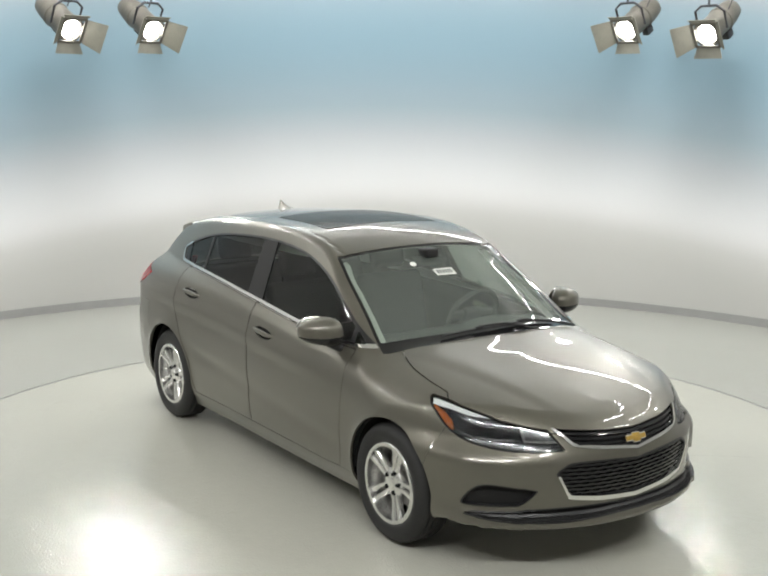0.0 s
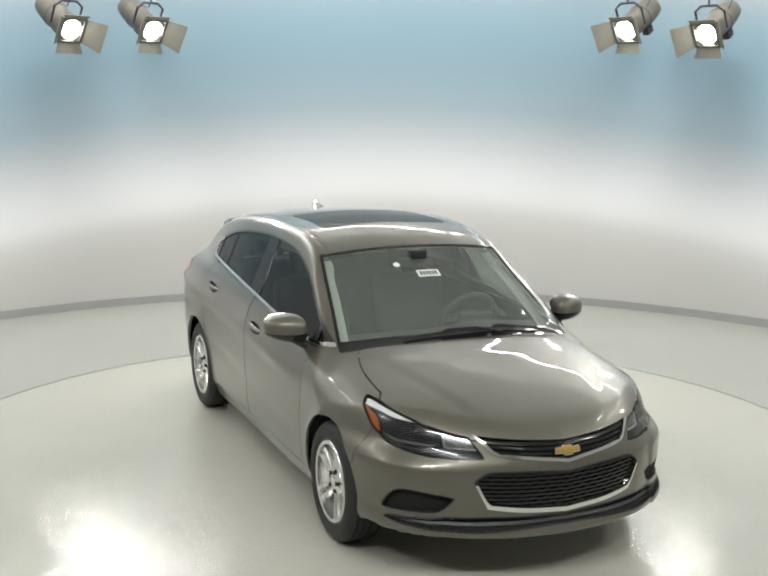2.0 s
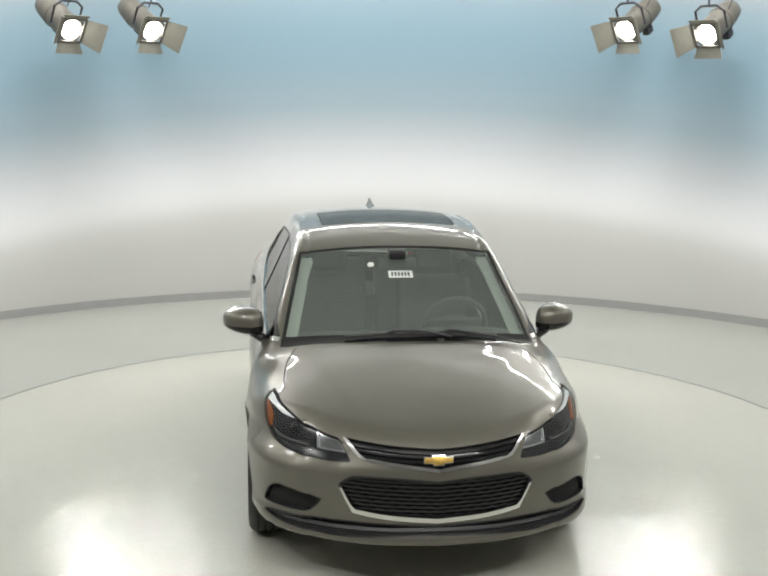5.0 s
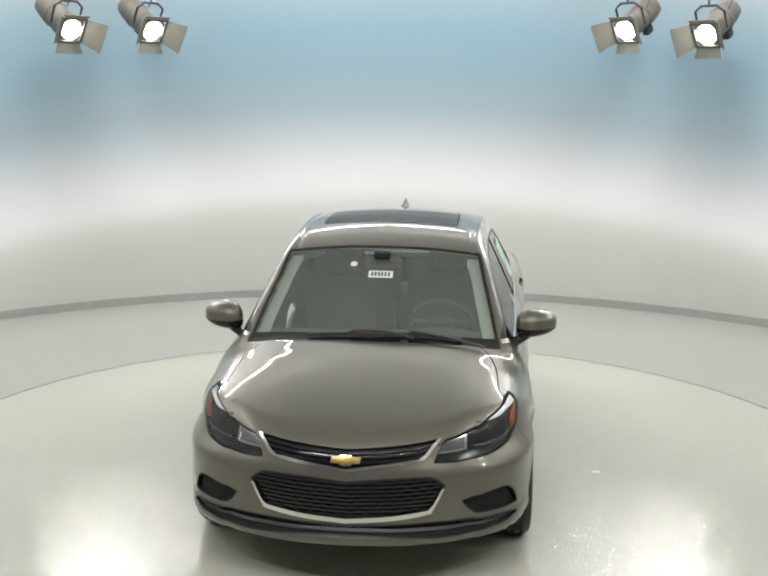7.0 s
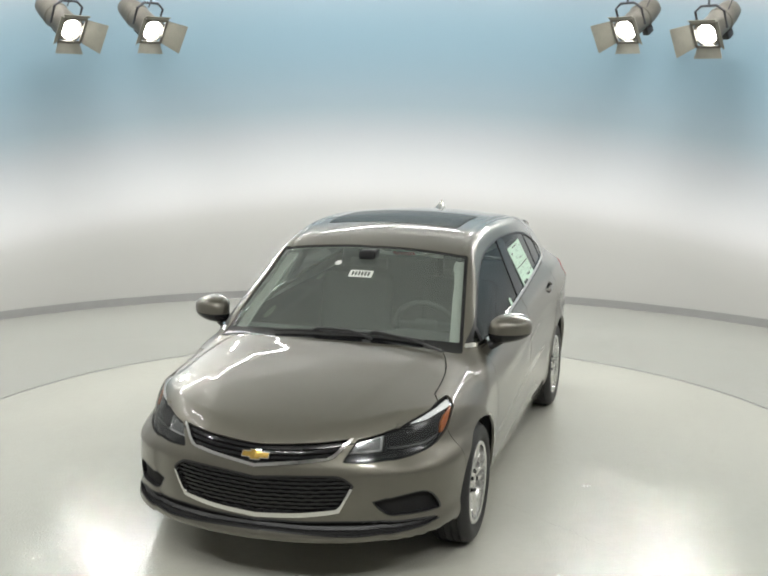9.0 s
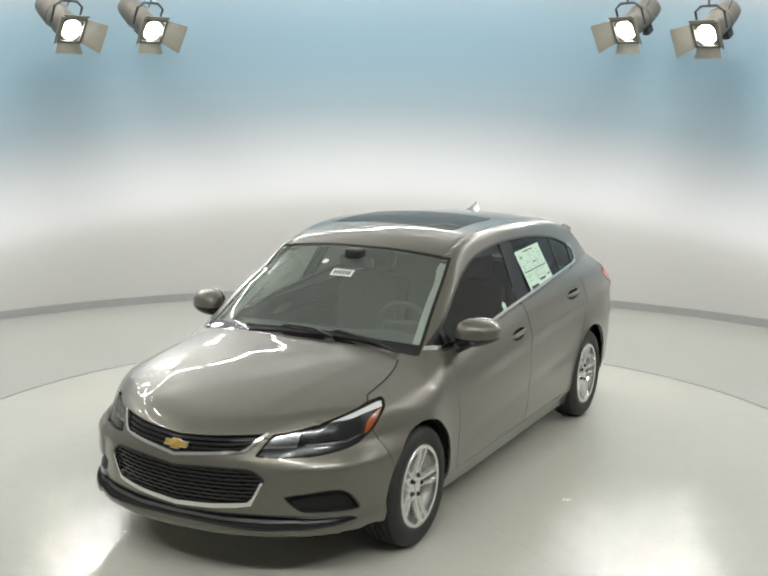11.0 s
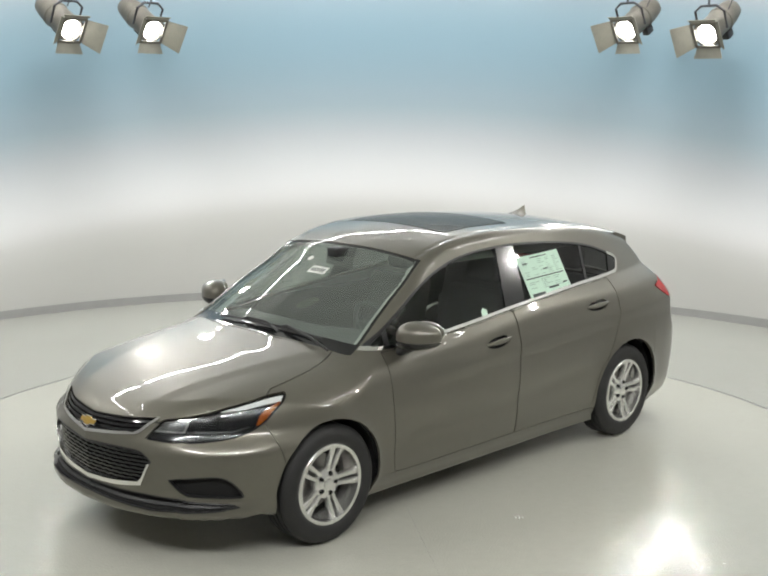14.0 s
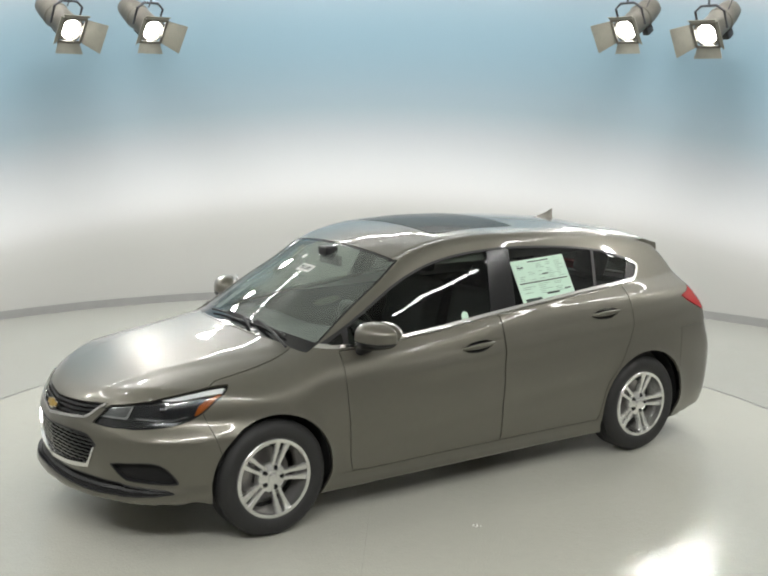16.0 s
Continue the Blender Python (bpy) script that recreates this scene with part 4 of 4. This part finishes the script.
def windscreen(car, screen):
    screen = screen.refine(1)
    clear, edge = screen.cut(lambda v: np.maximum(SCREEN(v) + 0.020, v[:, 0] - 1.105 + 0.12 * (v[:, 1] / 0.7) ** 2))
    strip = screen.cut(lambda v: np.maximum(-(SCREEN(v) + 0.070), 0.52 - v[:, 1]))[0]
    sided(car, strip, "pillar_trim", LINER, "pale grey inner pillar trim", lift=-0.05, depth=0.01)
    edge.both().make("windscreen_border", GLOSS_BLACK, car, "black windscreen border", lift=-0.003, depth=0.004)
    ws = clear.both().make("windscreen", GLASS, car, "clear windscreen", lift=-0.003, depth=0.004)
    # number slip with unreadable figures, and a small round token
    quad = lambda x0, y0, x1, y1: outline([(x0, y0), (x1, y0), (x1, y1), (x0, y1)], "xy", False)
    whole = clear.both().cut(quad(0.52, -0.25, 0.74, 0.15))[0].refine(3)
    slip = whole.cut(quad(0.636, -0.068, 0.692, 0.075))[0].make("number_slip", WHITEPAPER, ws, "small white paper slip with dark print", lift=0.0005, depth=0.001)
    for k in range(6):
        y = -0.052 + k * 0.0195
        whole.cut(quad(0.648, y, 0.680, y + 0.012))[0].make("print_bar", INK, slip, lift=0.0013, depth=0)
    ring = lambda v: np.hypot((v[:, 0] - 0.575) * 1.13, v[:, 1] + 0.165) - 0.021
    whole.cut(ring)[0].make("round_token", WHITEPAPER, ws, "small round pale sticker", lift=0.0005, depth=0.001)
    # wipers lie along the foot of the glass
    def on(x, y, up=0.012):
        return (x, y, float(top_z(np.array(x), np.array(abs(y)))) + up)
    for y0, y1, yp, x0, x1 in ((-0.36, 0.16, 0.03, 1.118, 1.128), (-0.05, 0.50, 0.42, 1.128, 1.082)):
        bm = bmesh.new()
        tube(bm, [on(x0 + (x1 - x0) * k / 8, y0 + (y1 - y0) * k / 8, 0.014) for k in range(9)], 0.006, 6)
        w = part("wiper", bm, BLACK, car, "black windscreen wiper")
        bm = bmesh.new()
        ym = (y0 + y1) / 2
        tube(bm, [on((x0 + x1) / 2, ym, 0.028), on(1.125, (ym + yp) / 2 + 0.12, 0.028), on(1.165 - 0.05 * abs(yp), yp + 0.2, 0.02)], 0.0075, 6)
        part("wiper_arm", bm, BLACK, w)
        bm = bmesh.new()
        box(bm, -0.009, -0.022, -0.006, 0.009, 0.022, 0.007, 0.003, Matrix.Translation(on((x0 + x1) / 2, ym, 0.022)))
        part("wiper_joint", bm, BLACK, w)


windscreen(CAR, CUTS["screen"])

LAMP_TOP = curve([1.55, 1.69, 1.86, 1.94, 2.06, 2.16], [0.824, 0.812, 0.774, 0.748, 0.722, 0.704])


def headlights(car, lamp):
    lamp = lamp.refine(2)
    for flip in (False, True):
        put = lambda sk, *a, **k: (sk.mirrored() if flip else sk).make(*a, **k)
        cover = put(lamp, "headlight", LENS, car, "clear headlight with dark housing and bright light strip", depth=0.012)
        rest = lamp.shifted(-0.016)
        drl, rest = rest.cut(lambda v: np.maximum(LAMP_TOP(v[:, 0]) - 0.034 + 0.026 * sstep(1.76, 1.93, v[:, 0]) - v[:, 2], v[:, 0] - 2.05))
        put(drl, "light_strip", DRL, cover, "bright white light strip", depth=0.01, lift=0.008)
        amb, rest = rest.cut(outline([(1.745, 0.692), (1.72, 0.735), (1.68, 0.762), (1.60, 0.79), (1.64, 0.735), (1.72, 0.690)], "xz", False))
        put(amb, "side_marker", AMBER, cover, "amber side marker", depth=0.01, lift=0.006)
        field = lambda v: np.maximum(np.maximum(2.000 - v[:, 0] - 0.6 * (v[:, 2] - 0.69), 0.660 - v[:, 2]), v[:, 2] - LAMP_TOP(v[:, 0]) + 0.010)
        inn, rest = rest.cut(field)
        core, edge = inn.cut(lambda v: field(v) + 0.008)
        put(edge, "reflector_rim", LAMPSILVER, cover, "silver reflector rim", depth=0.01, lift=0.004)
        put(core, "indicator_reflector", LAMPGREY, cover, "grey faceted reflector", depth=0.01)
        bez, rest = rest.cut(lambda v: np.maximum(np.abs(v[:, 2] - 0.668 - 0.30 * np.maximum(1.84 - v[:, 0], 0)) - 0.0045, np.maximum(1.775 - v[:, 0], v[:, 0] - 1.985)))
        put(bez, "bezel_line", LAMPGREY, cover, depth=0.006, lift=0.006)
        put(rest, "lamp_housing", LAMPDARK, cover, "dark lamp housing", depth=0.02, lift=-0.004)
        i = np.argmin(np.linalg.norm(lamp.v - np.array([1.885, 0.66, 0.715]), axis=1))
        c, n = Vector(lamp.v[i] - lamp.n[i] * 0.02), Vector(lamp.n[i])
        if flip:
            c.y, n.y = -c.y, -n.y
        bm = bmesh.new()
        lathe(bm, [(0.006, 0.012), (0.02, 0.009), (0.03, 0.002), (0.036, 0.002), (0.036, -0.01)], 24, "z", Matrix.Translation(c) @ n.to_track_quat("Z", "Y").to_matrix().to_4x4())
        part("projector", bm, GLOSS_BLACK, cover, "round projector lens")


headlights(CAR, CUTS["lamp"])


def slat_parts(sl, parent, lift):
    """One slat, or two where the outline parts it in the middle."""
    if not len(sl.t):
        return
    if np.abs(sl.v[:, 1]).min() > 0.012:
        for piece in sl.cut(lambda v: v[:, 1]):
            if len(piece.t):
                piece.make("slat", GLOSS_BLACK, parent, lift=lift, depth=0.02)
    else:
        sl.make("slat", GLOSS_BLACK, parent, lift=lift, depth=0.02)


def grilles(car, c):
    # upper grille: dark backing, slats, bright lower trim
    ug = c["ugr"].refine(2)
    trim, rest = ug.cut(lambda v: np.maximum(-(UGRILLE(v) + 0.015), v[:, 2] - 0.650 - 0.9 * np.maximum(v[:, 1] - 0.33, 0)))
    back = ug.both().make("upper_grille", BLACK, car, "black slatted upper grille", lift=-0.035, depth=0.0)
    trim.both().make("grille_trim", CHROME, back, "bright chrome grille trim", lift=0.006, depth=0.03)
    w = rest.both()
    for k in range(5):
        z0 = 0.622 + k * 0.021
        band = lambda v, z0=z0: np.abs(v[:, 2] - z0 - 0.08 * v[:, 1] ** 2 - 0.028 * np.abs(v[:, 1])) - 0.0062
        slat_parts(w.cut(band)[0], back, -0.008)
    lg = c["lgr"].refine(2)
    trim, rest = lg.cut(lambda v: np.maximum(-(LGRILLE(v) + 0.012 + 0.012 * sstep(0.44, 0.40, v[:, 2])), v[:, 2] - 0.515))
    rim, rest = rest.cut(lambda v: -(LGRILLE(v) + 0.010))
    back = lg.both().make("lower_grille", BLACK, car, "black slatted lower grille", lift=-0.04, depth=0.0)
    trim.both().make("grille_trim", CHROME, back, "bright chrome grille trim", lift=0.007, depth=0.03)
    rim.both().make("grille_rim", BLACK, back, lift=0.0, depth=0.03)
    w = rest.both()
    for k in range(9):
        z0 = 0.386 + k * 0.0200
        band = lambda v, z0=z0: np.abs(v[:, 2] - z0 - 0.03 * np.abs(v[:, 1]) - 0.0018 * np.sin(v[:, 1] * 95 + z0 * 160)) - 0.0058
        slat_parts(w.cut(band)[0], back, -0.010)
    # lower intake and lamp recesses
    c["intake"], c["fog"] = c["intake"].refine(2), c["fog"].refine(2)
    ib = c["intake"].both().make("lower_intake", BLACK, car, "black lower air intake", lift=-0.03, depth=0.0)
    c["intake"].cut(lambda v: -(INTAKE(v) + 0.007))[0].both().make("intake_rim", BLACK, ib, depth=0.03)
    mid = c["intake"].both().cut(lambda v: np.abs(v[:, 2] - 0.332 + 0.010 * np.abs(v[:, 1])) - 0.006)[0]
    mid.make("slat", BLACK, ib, lift=-0.014, depth=0.03)
    for flip in (False, True):
        sk = c["fog"].mirrored() if flip else c["fog"]
        fld = lambda v: FOG(v * np.array([1, -1, 1])) if flip else FOG(v)
        f = sk.make("lamp_recess", BLACK, car, "black recess in the bumper corner", lift=-0.04, depth=0.0)
        sk.cut(lambda v: -(fld(v) + 0.006))[0].make("recess_rim", BLACK, f, depth=0.04)
        blade = sk.cut(lambda v: np.maximum(fld(v) + 0.007, v[:, 2] - 0.372 + 0.15 * (np.abs(v[:, 1]) - 0.6)))[0]
        if len(blade.t):
            blade.make("recess_blade", PAINT, f, lift=-0.018, depth=0.02)
    # badge: a plain gold bar with a wider middle in a bright border
    for name, grow, mt, lift in (("badge", 0.0035, CHROME, 0.010), ("badge_face", 0.0, GOLD, 0.0125)):
        g = grow
        pts = [(-0.066 - g, 0.641 - g), (-0.024 - g, 0.641 - g), (-0.022 - g, 0.633 - g), (0.022 + g, 0.633 - g), (0.024 + g, 0.641 - g), (0.062 + g, 0.641 - g), (0.066 + g, 0.661 + g), (0.024 + g, 0.661 + g), (0.022 + g, 0.669 + g), (-0.022 - g, 0.669 + g), (-0.024 - g, 0.661 + g), (-0.062 - g, 0.661 + g)]
        sk = ug.both().cut(outline(pts, "yz", False))[0]
        ob = sk.make(name, mt, car if name == "badge" else badge, "gold badge with bright border" if name == "badge" else "", lift=lift, depth=0.02)
        badge = ob


grilles(CAR, CUTS)


def small_parts(car, c):
    for sk in (c["tail"], c["tail"].mirrored()):
        sk.make("tail_light", RED, car, "glossy red tail light", lift=0.003, depth=0.02)
    # handles in their hollows
    for key, door, (x, z, slope) in (("f", "f", (0.005, 0.864, 0.07)), ("r", "r", (-1.01, 0.955, 0.05))):
        for flip in (0, 1):
            cup = c["cups"][key].mirrored() if flip else c["cups"][key]
            par = c["doors"][door][flip]
            cup.make("handle_cup", PAINT, par, lift=-0.026, depth=0.0)
            bm = bmesh.new()
            s = -1 if flip else 1
            rows = []
            for k in range(13):
                u = -1 + 2 * k / 12
                px = x + 0.118 * u
                pz = z - slope * 0.118 * u + 0.004
                py = float(side_y(np.array(px), np.array(pz))) + 0.016 * (1 - u ** 4) - 0.004
                h = 0.0165 * (1 - 0.55 * u * u)
                d = 0.008
                rows.append([bm.verts.new((px, s * (py + d * math.cos(a)), pz + h * math.sin(a))) for a in [2 * math.pi * q / 10 for q in range(10)]])
            for a, b in zip(rows[:-1], rows[1:]):
                for q in range(10):
                    bm.faces.new((a[q], a[(q + 1) % 10], b[(q + 1) % 10], b[q]))
            bm.faces.new(rows[0])
            bm.faces.new(rows[-1])
            part("door_handle", bm, PAINT, par, "grey painted door handle", smooth=60)
    # mirrors
    for s in (1, -1):
        bm = bmesh.new()
        bmesh.ops.create_uvsphere(bm, u_segments=36, v_segments=24, radius=1.0)
        for v in bm.verts:
            p = v.co.copy()
            out = p.y * s
            x = 0.735 + (0.108 if p.x > 0 else 0.045) * math.copysign(abs(p.x) ** 0.8, p.x) - 0.03 * out
            y = 0.915 + 0.118 * out
            z = 1.000 + (0.108 * (1 - 0.26 * (out + 1)) + 0.014 if p.z > 0 else 0.060) * math.copysign(abs(p.z) ** 0.6, p.z) + 0.018 * out
            v.co = (x, s * y, z)
        up = bm.copy()
        bmesh.ops.bisect_plane(up, geom=list(up.verts) + list(up.edges) + list(up.faces), plane_co=(0, 0, 0.993), plane_no=(0, 0, 1), clear_inner=True)
        cap = part("mirror", up, PAINT, car, "grey painted door mirror", smooth=60)
        bmesh.ops.bisect_plane(bm, geom=list(bm.verts) + list(bm.edges) + list(bm.faces), plane_co=(0, 0, 0.991), plane_no=(0, 0, 1), clear_outer=True)
        part("mirror_base", bm, GLOSS_BLACK, cap, smooth=60)
        bm = bmesh.new()
        lathe(bm, [(0.9, 0.0), (1.0, 0.004), (1.0, 0.01)], 32, "x")
        for v in bm.verts:
            v.co = (0.684 - v.co.x - 0.03 * v.co.y, s * (0.915 + 0.095 * v.co.y), 1.034 + 0.056 * v.co.z)
        part("mirror_glass", bm, CHROME, cap, "mirror glass")
        bm = bmesh.new()
        tube(bm, [(0.745, s * 0.91, 0.975), (0.765, s * 0.855, 0.945), (0.79, s * 0.80, 0.915)], 0.026, 12)
        part("mirror_stalk", bm, BLACK, cap, "black mirror stalk", smooth=60)
    # roof fin
    bm = bmesh.new()
    rows = []
    zr = lambda x: float(top_z(np.array(x), np.array(0.0))) - 0.004
    for k in range(10):
        t = k / 9
        x = -1.12 - 0.185 * t
        h = 0.004 + 0.066 * t ** 1.7
        w = 0.040 * math.sin(math.pi * min(1, 0.12 + 0.55 * t))
        rows.append([bm.verts.new((x - 0.02 * (zz * zz), y, zr(x) + zz * h)) for y, zz in ((-w, 0), (-w * 0.55, 0.5), (-0.004, 0.97), (0.004, 0.97), (w * 0.55, 0.5), (w, 0))])
    for a, b in zip(rows[:-1], rows[1:]):
        for i in range(5):
            bm.faces.new((a[i], a[i + 1], b[i + 1], b[i]))
    bm.faces.new(rows[0])
    bm.faces.new(rows[-1])
    part("roof_aerial", bm, PAINT, car, "grey shark fin roof aerial", smooth=50)
    # spoiler over the rear window
    bm = bmesh.new()
    rows = []
    for k in range(25):
        y = -0.60 + 1.2 * k / 24
        z = float(top_z(np.array(-1.62), np.array(abs(y))))
        e = 0.03 * (y / 0.6) ** 2
        rows.append([bm.verts.new(p) for p in ((-1.56, y, float(top_z(np.array(-1.56), np.array(abs(y)))) - 0.01), (-1.60, y, z + 0.008), (-1.69 + e, y, z - 0.008), (-1.76 + e, y, z - 0.030), (-1.768 + e, y, z - 0.075), (-1.70, y, z - 0.12))])
    for a, b in zip(rows[:-1], rows[1:]):
        for i in range(5):
            bm.faces.new((a[i], a[i + 1], b[i + 1], b[i]))
    bm.faces.new(rows[0])
    bm.faces.new(rows[-1])
    part("spoiler", bm, PAINT, car, "grey roof spoiler", smooth=40)


small_parts(CAR, CUTS)


def interior(car, c):
    liner = c["full"].cut(lambda v: np.maximum(1.34 - v[:, 2], v[:, 0] - 0.36))[0].cut(SUNROOF)[1]
    liner.both().shifted(-0.04).make("headliner", LINER, car, "grey headliner", depth=0)
    bm = bmesh.new()
    rows = []
    for k in range(17):
        y = -0.72 + 1.44 * k / 16
        cl = 0.03 * math.exp(-((y - 0.36) / 0.2) ** 2)
        e = 0.06 * (y / 0.72) ** 2
        rows.append([bm.verts.new(p) for p in ((1.06 - e, y, 0.86), (1.00 - e, y, 0.905), (0.80, y, 0.925 + cl), (0.66, y, 0.925 + cl), (0.60, y, 0.86), (0.62, y, 0.55))])
    for a, b in zip(rows[:-1], rows[1:]):
        for i in range(5):
            bm.faces.new((a[i], a[i + 1], b[i + 1], b[i]))
    part("dashboard", bm, DASH, car, "charcoal dashboard", smooth=50)
    bm = bmesh.new()
    pts = [(0, 0.185 * math.cos(a), 0.185 * math.sin(a)) for a in [2 * math.pi * k / 40 for k in range(41)]]
    tube(bm, pts, 0.015, 10)
    m = pose(0.50, 0.36, 0.93, 0, 25, 0)
    bmesh.ops.transform(bm, matrix=m, verts=bm.verts)
    wheel = part("steering_wheel", bm, DASH, car, "dark steering wheel", smooth=60)
    bm = bmesh.new()
    box(bm, -0.03, -0.17, -0.02, 0.0, 0.17, 0.03, 0.01, m)
    box(bm, -0.035, -0.07, -0.07, 0.02, 0.07, 0.05, 0.02, m)
    part("steering_boss", bm, DASH, wheel)
    for x, y, w in ((-0.05, 0.36, 0.25), (-0.05, -0.36, 0.25), (-0.95, 0.36, 0.33), (-0.95, -0.36, 0.33)):
        bm = bmesh.new()
        box(bm, x - 0.25, y - w, 0.42, x + 0.28, y + w, 0.58, 0.05)
        seat = part("seat", bm, CLOTH, car, "dark cloth car seat", smooth=50)
        bm = bmesh.new()
        box(bm, -0.07, -w, 0, 0.07, w, 0.60, 0.05, pose(x - 0.24, y, 0.50, 0, -14, 0))
        part("backrest", bm, CLOTH, seat, smooth=50)
        bm = bmesh.new()
        box(bm, -0.05, -0.13, 0.63, 0.05, 0.13, 0.80, 0.04, pose(x - 0.24, y, 0.50, 0, -14, 0))
        part("headrest", bm, CLOTH, seat, smooth=50)
    bm = bmesh.new()
    box(bm, -1.85, -0.76, 0.24, 1.0, 0.76, 0.30, 0.01)
    box(bm, -1.85, -0.72, 0.30, -1.2, 0.72, 0.80, 0.03)
    part("cabin_floor", bm, DASH, car, "dark cabin floor")
    bm = bmesh.new()
    box(bm, 0.47, -0.115, 1.270, 0.50, 0.115, 1.335, 0.012)
    box(bm, 0.46, -0.05, 1.33, 0.55, 0.05, 1.385, 0.012)
    part("inside_mirror", bm, BLACK, car, "black inside mirror")


interior(CAR, CUTS)


# ---- what moves ----
def motions():
    rows_car, rows_table = [], []
    for k in range(17):
        t = float(k)
        a = TURN_0 + TURN_1 * t + TURN_2 * t * (16 - t)
        m = Matrix.Rotation(a, 4, "Z")
        rows_table.append((t, m))
        rows_car.append((t, m @ Matrix.Translation((CAR_X, CAR_Y, 0))))
    walk(TURNTABLE, rows_table)
    walk(CAR, rows_car)


# the table's turn in radians, and the car's place on it
TURN_0, TURN_1, TURN_2 = -0.96784, -0.098993, -0.0000664
CAR_X, CAR_Y = -0.0744, 0.0428
motions()
